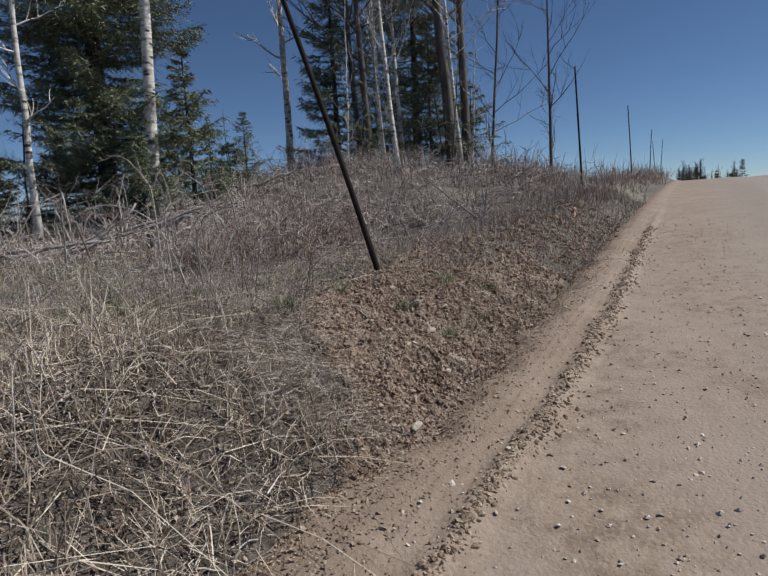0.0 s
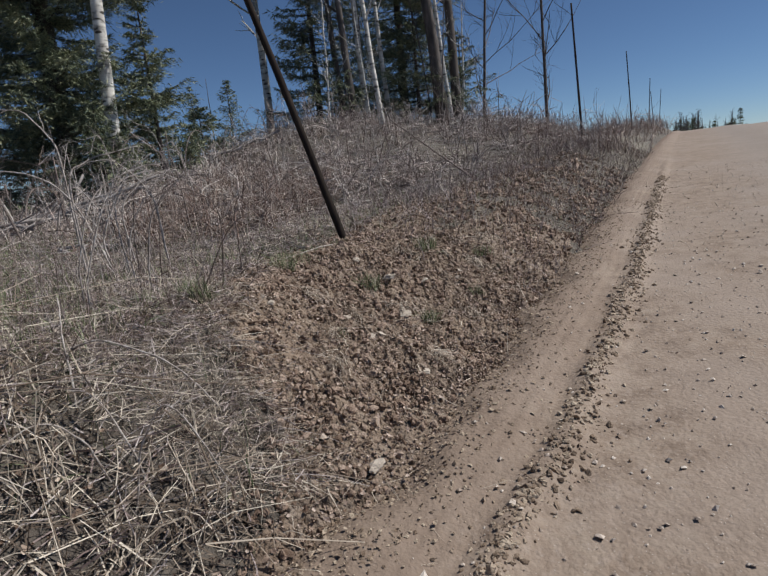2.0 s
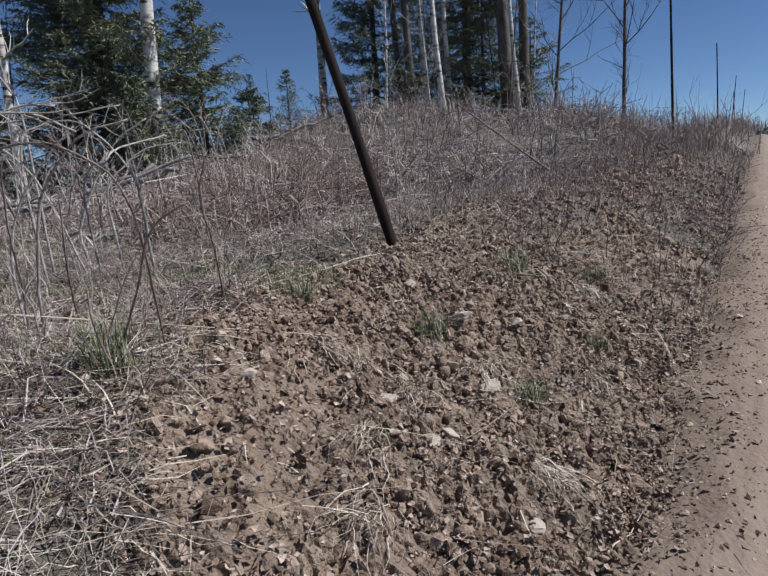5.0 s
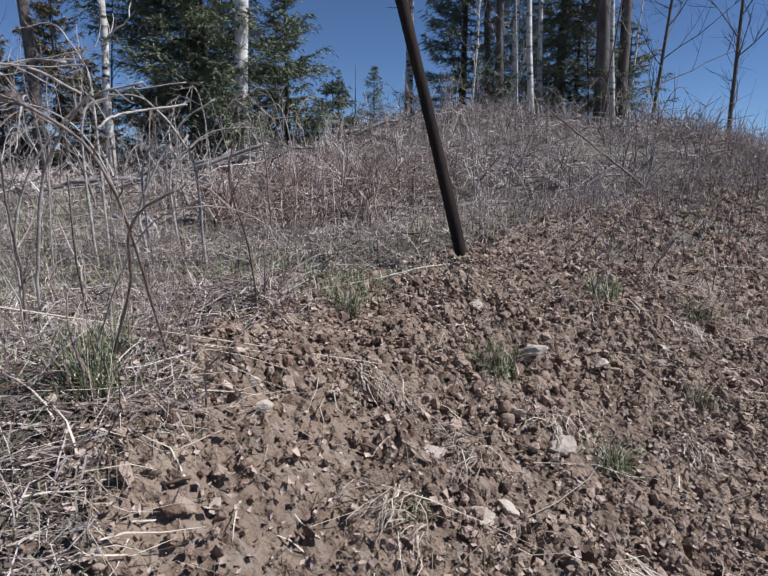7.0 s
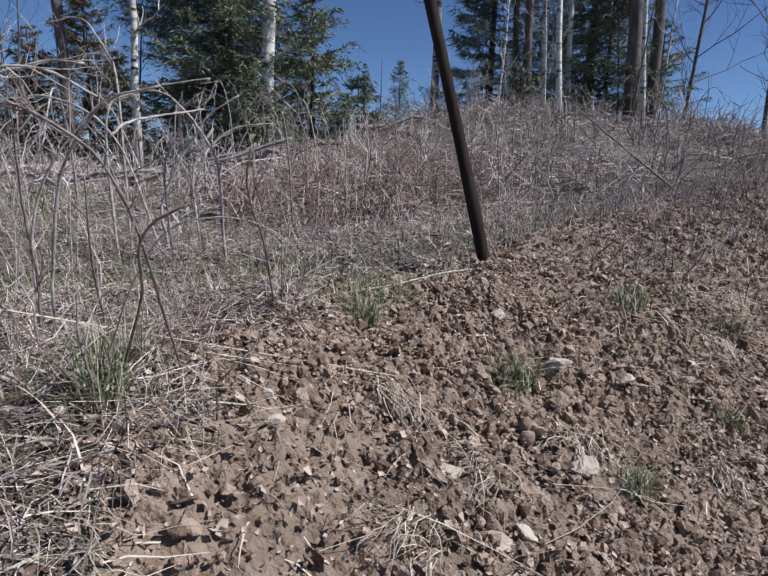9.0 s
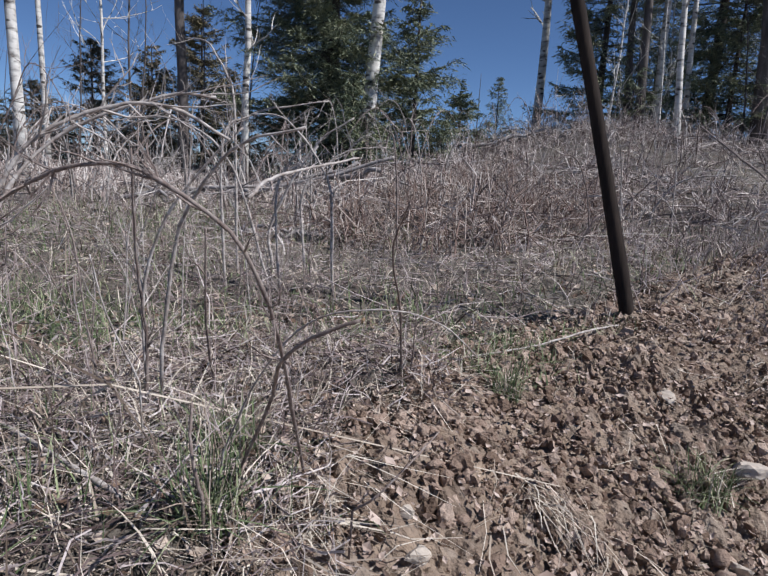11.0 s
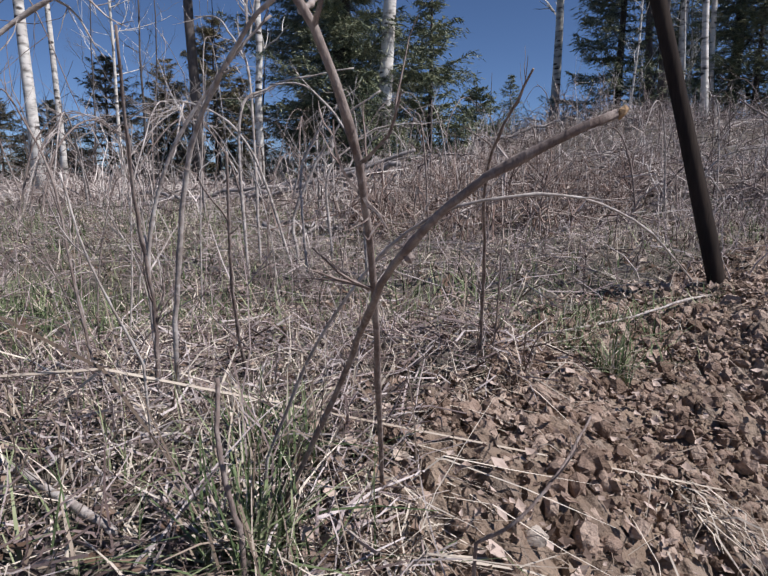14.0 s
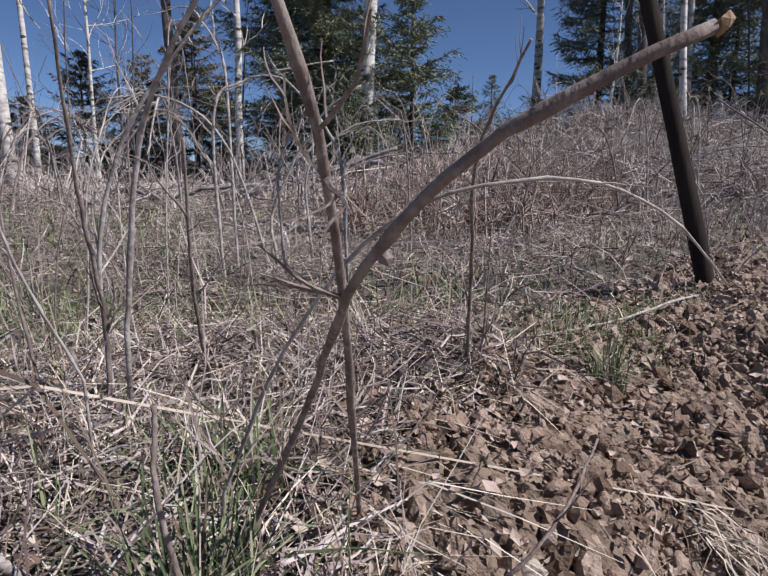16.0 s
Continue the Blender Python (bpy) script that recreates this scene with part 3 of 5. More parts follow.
AS = "pale aspen trunk with dark scars and bare branches"
bare_tree("aspen_tree", -3.70, 11.2, 13, 0.112, 31, ASPEN, (0.04, 0), label=AS, first=0.5, limbs=10)
bare_tree("aspen_tree", -5.3, 10.3, 7.5, 0.06, 32, ASPEN, (0.03, 0), label="thin pale aspen stem in front of a spruce", first=0.22, limbs=12, reach=0.14, depth=1, rise=0.4)
bare_tree("aspen_tree", -6.7, 7.8, 11, 0.068, 33, ASPEN, (-0.03, 0), label=AS, first=0.4)
bare_tree("aspen_tree", -7.8, 9.0, 9, 0.045, 34, ASPEN, (-0.03, 0), label="slim pale aspen with bare branches", first=0.3)
bare_tree("aspen_tree", -6.6, 10.5, 10, 0.095, 35, GREYBARK, (-0.03, 0), label="grey weathered aspen trunk with bare branches", first=0.3)
bare_tree("aspen_tree", -7.3, 9.6, 5.5, 0.03, 46, ASPEN, (0.01, 0), label="thin pale dead sapling", first=0.3, depth=1)
bare_tree("birch_tree", -1.95, 17.6, 10, 0.115, 36, ASPEN, (-0.005, 0), label="white birch trunk with thin bare branches", first=0.25, limbs=18, reach=0.13, depth=1)
bare_tree("aspen_tree", 2.5, 16.0, 12, 0.155, 37, GREYBARK, (-0.065, 0), label="thick grey aspen trunk with forking branches", first=0.3)
bare_tree("aspen_tree", 2.95, 16.6, 12, 0.13, 38, GREYBARK, (-0.015, 0), label="thick grey aspen trunk with forking branches", first=0.25)
bare_tree("aspen_tree", 0.8, 13.2, 8, 0.055, 39, ASPEN, (-0.065, 0), label="slim pale aspen with bare branches", first=0.22, limbs=12, reach=0.12, depth=1)
bare_tree("aspen_tree", 0.3, 15.5, 10, 0.09, 40, GREYBARK, (-0.03, 0), label="grey aspen with forking bare limbs", first=0.25, reach=0.26)
bare_tree("aspen_tree", 0.6, 15.9, 10, 0.08, 41, ASPEN, (-0.015, 0), label="pale aspen with forking bare limbs", first=0.25, reach=0.26)
bare_tree("aspen_tree", 0.05, 16.0, 10, 0.08, 42, GREYBARK, (-0.04, 0), label="grey aspen with forking bare limbs", first=0.25, reach=0.26)
bare_tree("aspen_tree", 1.2, 16.4, 10, 0.06, 47, ASPEN, (-0.025, 0), label="pale aspen with forking bare limbs", first=0.25, reach=0.24)
bare_tree("aspen_tree", 2.65, 15.7, 9, 0.05, 43, ASPEN, (-0.065, 0), label="slim pale aspen with bare branches", first=0.3, depth=1)
bare_tree("aspen_tree", 3.5, 16.2, 8, 0.042, 44, GREYBARK, (0.06, 0), label="leaning grey aspen with a fan of bare twigs", first=0.1, limbs=22, reach=0.25)
bare_tree("aspen_tree", 5.75, 18.0, 7.5, 0.055, 45, GREYBARK, (-0.01, 0), label="small bare aspen with upswept forked limbs", first=0.12, limbs=15, reach=0.3, rise=1.1)

rng = np.random.default_rng(77)
for i in range(9):
    x, y = rng.uniform(-0.6, 3.1), rng.uniform(14.4, 17.2)
    bare_tree("bare_sapling", x, y, rng.uniform(3.2, 6.5), rng.uniform(0.018, 0.034), 700 + i, (ASPEN, ASPEN, GREYBARK)[i % 3], (rng.normal(0, 0.06), 0), label="thin leafless sapling in the grove", first=0.1, limbs=12, reach=0.24, depth=2, rise=1.0, group="bare saplings", wob=0.05)
for i in range(6):
    x, y = rng.uniform(-10.5, -5.6), rng.uniform(8.2, 12.5)
    bare_tree("bare_sapling", x, y, rng.uniform(2.2, 4.4), rng.uniform(0.014, 0.026), 720 + i, GREYBARK, (rng.normal(0, 0.06), 0), label="thin leafless sapling beside the aspens", first=0.1, limbs=14, reach=0.25, depth=2, rise=0.9, group="bare saplings", wob=0.05)

# distant trees past the crest
rng = np.random.default_rng(5)
for i in range(54):
    az, r = radians(29.2 + (rng.uniform(0, 2.1) if i % 4 else rng.uniform(2, 4.6))), rng.uniform(110, 150)
    x, y = math.sin(az) * r, math.cos(az) * r
    h = rng.uniform(2.8, 5.4)
    if i % 3:
        bare_tree("far_tree", x, y, h, 0.11, 60 + i, GREYBARK, label="distant leafless tree past the crest", first=0.12, limbs=12, reach=0.3, depth=1, group="distant trees")
    else:
        spruce("far_spruce", x, y, h * 0.8, 0.9, 60 + i, "small distant spruce past the crest", gap=0.4, needle=0.16, group="distant trees", dense=0.8)
for az, h in ((33.6, 3.4), (34.0, 5.4), (33.1, 2.6)):
    x, y = math.sin(radians(az)) * 130, math.cos(radians(az)) * 130
    spruce("far_spruce", x, y, h, 1.1, int(h * 10), "small distant spruce past the crest", gap=0.4, needle=0.16, group="distant trees")

# ---- brush, grass, litter ----
def unit(v):
    return v / (np.linalg.norm(v, axis=-1, keepdims=True) + 1e-9)


def scatter(r, n, pick):
    """n places (x, y, z) on the ground where pick(x, y, s, d) holds; pick gives the chance to keep one."""
    out = np.zeros((0, 2))
    box = pick.box
    while len(out) < n:
        p = np.column_stack([r.uniform(box[0], box[1], n * 2), r.uniform(box[2], box[3], n * 2)])
        s, d = along(p[:, 0], p[:, 1])
        out = np.concatenate([out, p[r.random(len(p)) < pick(p[:, 0], p[:, 1], s, d)]])
    out = out[:n]
    z = ground_height(out[:, 0], out[:, 1])
    s, d = along(out[:, 0], out[:, 1])
    near = (np.abs(s - 4) < 14) & (d < -0.9) & (d > -12)
    z[near] += 0.022 * rough(out[near, 0], out[near, 1])
    return np.column_stack([out, z])


def within(*box):
    def mark(f):
        f.box = box
        return f
    return mark


def brush(name, places, tall, label, material, seed, thick=0.0035, lean=0.5, twig=4, curl=0.3, category="brush", rings=6):
    r = np.random.default_rng(seed)
    N = len(places)
    h = tall * r.lognormal(0, 0.35, N)
    a = r.uniform(0, 6.283, N)
    l = np.abs(r.normal(0, lean, N))
    k = np.linspace(0, 1, rings)
    bend = (l * h)[:, None] * k ** 1.6
    P = np.stack([places[:, :1] + np.cos(a)[:, None] * bend, places[:, 1:2] + np.sin(a)[:, None] * bend, places[:, 2:] - 0.02 + h[:, None] * (k - (curl * l)[:, None] * k * k)], -1)
    P[:, 1:] += r.normal(0, 0.025, (N, rings - 1, 3)) * h[:, None, None]
    w = thick * r.uniform(0.6, 1.5, N)
    b = Build()
    b.tubes(P, w[:, None] * np.linspace(1, 0.35, rings), 3)
    for _ in range(twig):
        i = r.integers(1, rings - 1, N)
        q = P[np.arange(N), i]
        v = unit(r.normal(0, 1, (N, 3)) + [0, 0, 0.5]) * (h * r.uniform(0.12, 0.38, N))[:, None]
        T = np.stack([q, q + v * 0.5 + r.normal(0, 0.03, (N, 3)) * h[:, None], q + v + r.normal(0, 0.04, (N, 3)) * h[:, None]], 1)
        T = T if rings > 4 else T[:, ::2]
        b.tubes(T, w[:, None] * np.linspace(0.6, 0.2, T.shape[1]), 3)
    return tagged(part(name, b, material), label, category, kind="stuff")


def grass(name, places, length, label, material, seed, width=0.0035, lie=0.8, category="grass", lift=0.0):
    """Blades that rise and fall over; lie: how far they lean."""
    r = np.random.default_rng(seed)
    N = len(places)
    L = length * r.lognormal(0, 0.4, N)
    a = r.uniform(0, 6.283, N)
    out = np.column_stack([np.cos(a), np.sin(a), np.zeros(N)])
    l = np.clip(np.abs(r.normal(lie, 0.35, N)), 0.05, 1.6)
    k = np.linspace(0, 1, 4)
    rise = np.sin(np.clip(1.6 - l, 0.05, 1.5))[:, None] * k - (0.55 * l)[:, None] * k ** 2.2
    P = places[:, None] + out[:, None] * (L * np.sin(np.clip(l, 0, 1.5)))[:, None, None] * k[:, None]
    P[:, :, 2] += L[:, None] * np.maximum(rise, 0.02 * k) - 0.01 + lift * r.random((N, 1))
    P[:, 1:] += r.normal(0, 0.03, (N, 3, 3)) * L[:, None, None]
    side = np.column_stack([-np.sin(a), np.cos(a), r.normal(0, 0.4, N)])
    b = Build()
    b.blades(P, width * r.uniform(0.6, 1.6, N), unit(side))
    return tagged(part(name, b, material), label, category, kind="stuff")


def sticks(name, places, length, label, material, seed, thick=0.0014):
    """Broken twigs lying about in a tangle, each with a kink or two."""
    r = np.random.default_rng(seed)
    N = len(places)
    L = length * r.lognormal(0, 0.45, N)
    a = r.uniform(0, 6.283, N)
    way = np.column_stack([np.cos(a), np.sin(a), r.normal(0.05, 0.22, N)])
    k = np.linspace(-0.5, 0.5, 4)
    P = places[:, None] + way[:, None] * (L[:, None] * k)[..., None] + r.normal(0, 0.05, (N, 4, 3)) * L[:, None, None]
    P[:, :, 2] += 0.006 + 0.02 * r.random((N, 1))
    b = Build()
    b.tubes(P, (thick * r.uniform(0.5, 1.6, N))[:, None] * np.linspace(1, 0.55, 4), 3)
    return tagged(part(name, b, material), label, "twigs", kind="stuff")


def flakes(name, places, size, label, material, seed, category="litter"):
    """Dry leaves and crumbs of bark: small bent scraps that lie about."""
    r = np.random.default_rng(seed)
    N = len(places)
    q, _ = np.linalg.qr(r.normal(size=(N, 3, 3)) * [1, 1, 0.55])
    up = unit(np.column_stack([r.normal(0, 0.45, N), r.normal(0, 0.45, N), np.ones(N)]))
    a = unit(np.cross(up, q[:, 0]))
    b_ = np.cross(up, a)
    L = size * r.lognormal(0, 0.35, N)[:, None]
    W = L * r.uniform(0.35, 0.9, (N, 1))
    c = places + up * 0.006 + r.random((N, 1)) * [0, 0, 0.012]
    cup = L * r.uniform(0.05, 0.4, (N, 1)) * up
    V = np.stack([c - a * L * 0.5 + cup, c - a * L * 0.1 - b_ * W * 0.5 + cup * 0.3, c + a * L * 0.5 + cup * 0.7, c + a * L * 0.05 + b_ * W * 0.5 + cup * 0.5, c], 1)
    f = np.array([(0, 1, 4), (1, 2, 4), (2, 3, 4), (3, 0, 4)])
    b = Build()
    b.add(V, (f[None] + (np.arange(N) * 5)[:, None, None]).reshape(-1, 3))
    return tagged(part(name, b, material), label, category, kind="stuff")


def leaves(name, places, size, label, material, seed, category="litter", tilt=0.5):
    """Curled, ragged dead leaves and flat crusts that lie about at all angles."""
    r = np.random.default_rng(seed)
    N, m = len(places), 9
    ang = np.linspace(0, 6.283, m, endpoint=False)[None] + r.normal(0, 0.15, (N, m))
    rad = r.uniform(0.6, 1.1, (N, m))
    u, v = np.cos(ang) * rad, np.sin(ang) * rad * r.uniform(0.45, 0.85, (N, 1))
    h = r.uniform(0.1, 0.7, (N, 1)) * u * u + r.uniform(-0.5, 0.6, (N, 1)) * v * v + r.normal(0, 0.09, (N, m))
    P = np.concatenate([np.stack([u, v, h], -1), np.zeros((N, 1, 3))], 1) * (size * r.lognormal(0, 0.3, N) / 2)[:, None, None]
    up = unit(np.column_stack([r.normal(0, tilt, N), r.normal(0, tilt, N), np.ones(N)]))
    a = unit(np.cross(up, r.normal(0, 1, (N, 3))))
    P = P[..., :1] * a[:, None] + P[..., 1:2] * np.cross(up, a)[:, None] + P[..., 2:] * up[:, None]
    P = P + places[:, None] + [0, 0, 0.006] + r.random((N, 1, 1)) * [0, 0, 0.012]
    i = np.arange(m)
    f = np.stack([i, (i + 1) % m, np.full(m, m)], -1)
    b = Build()
    b.add(P, (f[None] + (np.arange(N) * (m + 1))[:, None, None]).reshape(-1, 3))
    return tagged(part(name, b, material), label, category, kind="stuff")


@within(-13, 7.5, 4.8, 19)
def on_hill(x, y, s, d):
    return (d < -3.0) * smooth01((y - 5.0) / 2.5) * (0.35 + 0.65 * (wave(x, y, 1.1, 21) > -0.15)) * np.clip(2.2 - y / 11, 0.35, 1)


@within(3, 30, 6, 48)
def on_roadside(x, y, s, d):
    return (d < -1.5) * (d > -6.5) * (s > 7) * (s < 47) * np.clip(1.5 - s / 40, 0.3, 1) * smooth01((s - 6.5) / 5)


def away(x, y):
    """Clear of the low matted patch at the foot of the bramble."""
    return np.hypot(x + 0.38, y - 3.3) > 0.62


@within(-1.1, 0.2, 2.7, 3.95)
def on_low_mat(x, y, s, d):
    return ~away(x, y) * (d < turf_edge(s) + 0.05 * np.sin(s * 19) + 0.05)


@within(-4.5, 0.6, 1.2, 7.5)
def on_left(x, y, s, d):
    return away(x, y) * (d < -1.3) * (d < turf_edge(s) + 0.04 * np.sin(s * 19))


@within(-1.6, 6.5, 2.2, 12.5)
def on_bank(x, y, s, d):
    return (d > turf_edge(s) - 0.05) * (d < -1.22) * (s > 1.9) * (s < 9.5) * np.where(s < 4.6, 1, np.clip(1 - (s - 4.6) / 5, 0.1, 1)) * (0.45 + 0.55 * smooth01((-1.15 - d) / 0.3)) * np.clip(0.5 + 0.8 * wave(x, y, 7, 42), 0.12, 1)


@within(-1.0, 8.5, 2.8, 14)
def on_far_bank(x, y, s, d):
    return (d > -3.0) * (d < -1.25) * smooth01((s - 3.4) / 1.6) * (s < 13)


@within(-1.2, 1.2, 2.4, 5.2)
def on_near_bank(x, y, s, d):
    return (d > turf_edge(s) - 0.1) * (d < -1.25) * (s > 2.0) * (s < 4.8)


@within(-3.2, 3.0, 3.8, 7.5)
def on_low_slope(x, y, s, d):
    return (d < -2.4) * smooth01(1.2 - (y - 4.5) / 3.0)


@within(-1.3, 0.1, 3.0, 4.4)
def on_foot(x, y, s, d):
    return (d < turf_edge(s) + 0.08) * (d > -3.4)


@within(-4, 3.5, 4.2, 8)
def on_near_slope(x, y, s, d):
    return (d < -2.5) * smooth01(1.3 - (y - 4.2) / 3.5) * (wave(x, y, 2.3, 8) > -0.1)


R = np.random.default_rng
brush("bank_weeds", scatter(R(34), 2600, on_far_bank), 0.14, "short dry weeds on the earth bank", TWIG, 34, thick=0.0022, lean=0.6, twig=3, rings=4)
def bushes(r, n, stems, pick, spread):
    """Stems gathered into bushes: n bushes of so many stems, rooted close together."""
    c = np.repeat(scatter(r, n, pick), stems, 0)
    c[:, :2] += r.normal(0, spread, (len(c), 2))
    return c


@within(-26, -6.5, 7, 26)
def on_thicket(x, y, s, d):
    return (x < -7.5) * (np.hypot(x, y) > 12)


brush("hillside_brush", scatter(R(2), 4200, on_hill), 0.27, "low grey-brown leafless brush on the slope", SLOPETWIG, 2, thick=0.0058, lean=1.2, curl=0.5, rings=4)
brush("slope_bushes", bushes(R(32), 470, 12, on_hill, 0.09), 0.42, "clumps of grey-brown leafless shrubs on the slope", SLOPETWIG, 32, thick=0.0074, lean=1.2, curl=0.6, twig=3, rings=4)
brush("roadside_brush", bushes(R(3), 200, 22, on_roadside, 0.2), 0.38, "reddish leafless shrubs along the road bank", ROADTWIG, 3, thick=0.0045, lean=0.5, twig=4, rings=4)
@within(-3.5, 5.0, 12.5, 19)
def on_crest(x, y, s, d):
    return (d < -3.5) * (0.4 + 0.6 * (wave(x, y, 1.4, 27) > 0))


brush("crest_brush", bushes(R(36), 130, 13, on_crest, 0.12), 0.55, "taller leafless shrubs along the crest of the slope", SLOPETWIG, 36, thick=0.008, lean=0.9, curl=0.5, twig=5, rings=4)
brush("thicket", bushes(R(33), 90, 18, on_thicket, 0.25), 1.3, "leafless grey thicket behind the aspens", FARBRUSH, 33, thick=0.008, lean=0.45, twig=5, rings=4)
brush("twiggy_undergrowth", scatter(R(4), 1700, on_left), 0.16, "tangled dry weed stems in the dead grass", TWIG, 4, thick=0.0015, lean=1.4, twig=4, curl=0.5, rings=4)
@within(-1.7, -0.72, 3.35, 4.6)
def on_bramble(x, y, s, d):
    return np.ones(len(x))


@within(-2.6, 0.3, 1.0, 4.2)
def on_tangle(x, y, s, d):
    return away(x, y) * (d < -1.5) * (d < turf_edge(s) - 0.05) * (y < 3.1 + 0.15 * np.sin(x * 9))


brush("weed_tangle", scatter(R(21), 2600, on_tangle), 0.20, "tangled bleached weed stalks at the road edge", STRAW, 21, thick=0.0021, lean=1.3, twig=5, curl=0.55, rings=4)
grass("arching_straw", scatter(R(22), 6500, on_tangle), 0.11, "long pale straws arching over each other", STRAW, 22, width=0.0034, lie=0.75)
grass("tangle_mat", scatter(R(23), 15000, on_tangle), 0.085, "matted dead grass at the road edge", STRAW, 23, width=0.0044, lie=1.15)
grass("tangle_thatch", scatter(R(130), 19000, on_tangle), 0.045, "short curled scraps of dead grass in the thatch", STRAW, 130, width=0.0042, lie=0.9)
leaves("tangle_litter", scatter(R(24), 4000, on_tangle), 0.014, "dry leaves caught in the dead grass", LITTER, 24)
grass("fine_straw", scatter(R(121), 15000, on_low_mat), 0.07, "fine matted dead grass under the bramble", STRAW, 121, width=0.0018, lie=1.15)
grass("straw_thatch", scatter(R(128), 5000, on_low_mat), 0.09, "broader bleached grass blades lying flat", STRAW, 128, width=0.0028, lie=1.25)
grass("loose_straw", scatter(R(122), 2600, on_low_mat), 0.12, "thin straws leaning over the matted grass", STRAW, 122, width=0.0015, lie=0.95)
grass("fine_green", scatter(R(123), 500, on_low_mat), 0.07, "thin green blades in the matted grass", GREEN, 123, width=0.0014, lie=0.6)
brush("fine_weeds", scatter(R(124), 520, on_low_mat), 0.10, "thin dry weed stalks under the bramble", TWIG, 124, thick=0.0009, lean=1.5, twig=4, curl=0.5)
@within(-1.7, -0.4, 2.5, 4.1)
def on_green_edge(x, y, s, d):
    return (d < turf_edge(s) - 0.12) * (np.hypot(x + 0.35, y - 3.3) > 0.5) * np.clip(0.5 + wave(x, y, 4, 61), 0.05, 1)


@within(-0.7, 0.05, 3.7, 4.5)
def on_moss(x, y, s, d):
    return (d < -2.2) * (d > -2.7) * (0.12 + np.exp(-((d + 2.32) / 0.09) ** 2 - ((s - 3.42) / 0.25) ** 2)) * np.clip(0.5 + wave(x, y, 6, 62), 0.05, 1)


grass("green_edge", scatter(R(134), 7500, on_green_edge), 0.065, "new grey-green grass coming up through the straw", GREEN, 134, width=0.0026, lie=0.75)
grass("moss_green", scatter(R(135), 2600, on_moss), 0.04, "short yellow-green grass beside the post", GREEN, 135, width=0.0028, lie=0.9)
sticks("fallen_twigs", scatter(R(131), 2600, on_low_mat), 0.055, "broken twigs lying in the matted grass", TWIG, 131, thick=0.0011)
sticks("tangle_twigs", scatter(R(132), 3200, on_tangle), 0.08, "broken twigs lying in the dead grass", TWIG, 132, thick=0.0018)
sticks("strewn_twigs", scatter(R(133), 5000, on_left), 0.09, "broken twigs strewn through the dead grass", TWIG, 133, thick=0.002)
grass("slope_mat", scatter(R(125), 17000, on_low_slope), 0.085, "short tan matted grass between bank and brush", STRAW, 125, width=0.0028, lie=1.2)
grass("slope_grass", scatter(R(5), 14000, on_hill), 0.22, "bleached flattened grass under the brush", STRAW, 5, width=0.0085, lie=1.0)
grass("dead_grass_mat", scatter(R(6), 13000, on_left), 0.16, "matted straw-coloured dead grass", STRAW, 6, width=0.003, lie=1.1)
grass("slope_green", scatter(R(26), 6000, on_near_slope), 0.08, "new green grass at the foot of the slope", GREEN, 26, width=0.004, lie=0.7)
grass("green_shoots", scatter(R(25), 2600, on_left), 0.10, "fresh green grass blades among the straw", GREEN, 25, width=0.003, lie=0.5)
grass("bank_grass", scatter(R(7), 15000, on_far_bank), 0.10, "sparse dry grass on the earth bank", STRAW, 7, width=0.0035, lie=0.9)
grass("bank_green", scatter(R(127), 2600, on_far_bank), 0.07, "short green shoots in the dry grass of the bank", GREEN, 127, width=0.0035, lie=0.8)
grass("bank_straw", scatter(R(8), 1900, on_near_bank), 0.07, "loose straws on the earth bank", STRAW, 8, width=0.0014, lie=1.4)

# earth clods and crumbs of the bank
r = R(11)
def clip_size(r, n, mean, spread):
    return mean * np.clip(r.lognormal(0, spread, (n, 1)), 0.35, 2.9)


@within(-1.2, 1.0, 2.4, 4.6)
def on_close_bank(x, y, s, d):
    return (d > turf_edge(s)) * (d < -1.3) * (s > 2.2) * (s < 3.7) * np.clip(0.35 + 0.9 * wave(x, y, 9, 41), 0.06, 1) * (0.55 + 0.45 * smooth01((s - 2.45) / 0.5))


b = Build()
p = scatter(r, 2200, on_close_bank)
size = clip_size(r, len(p), 0.0024, 0.6)
b.lumps(p + [0, 0, 0.1] * size + [0, 0, 0.004], size * r.uniform(0.6, 1.35, (len(p), 3)), r, 0.38)
p = scatter(r, 1800, on_close_bank)
size = clip_size(r, len(p), 0.0040, 0.7)
b.crumbs(p + [0, 0, 0.1] * size + [0, 0, 0.004], size * r.uniform(0.6, 1.35, (len(p), 3)), r)
tagged(part("fine_earth_clods", b, CLOD), "crumbly reddish-brown earth clods on top of the bank", "clods", kind="stuff")
b = Build()
p = scatter(r, 7500, on_bank)
size = clip_size(r, len(p), 0.0042, 0.7) * (1 + 0.28 * np.clip(p[:, 1:2] - 3.6, 0, 5))
b.lumps(p + [0, 0, 0.15] * size + [0, 0, 0.004], size * r.uniform(0.6, 1.4, (len(p), 3)), r, 0.38)
p = scatter(r, 3000, on_bank)
size = clip_size(r, len(p), 0.0026, 0.4) * (1 + 0.2 * np.clip(p[:, 1:2] - 4.0, 0, 5))
b.lumps(p + [0, 0, 0.3] * size + [0, 0, 0.007], size * r.uniform(0.6, 1.5, (len(p), 3)), r, 0.4)
tagged(part("earth_clods", b, CLOD), "crumbly reddish-brown earth clods on the bank", "clods", kind="stuff")
b = Build()
p = scatter(r, 7000, on_bank)
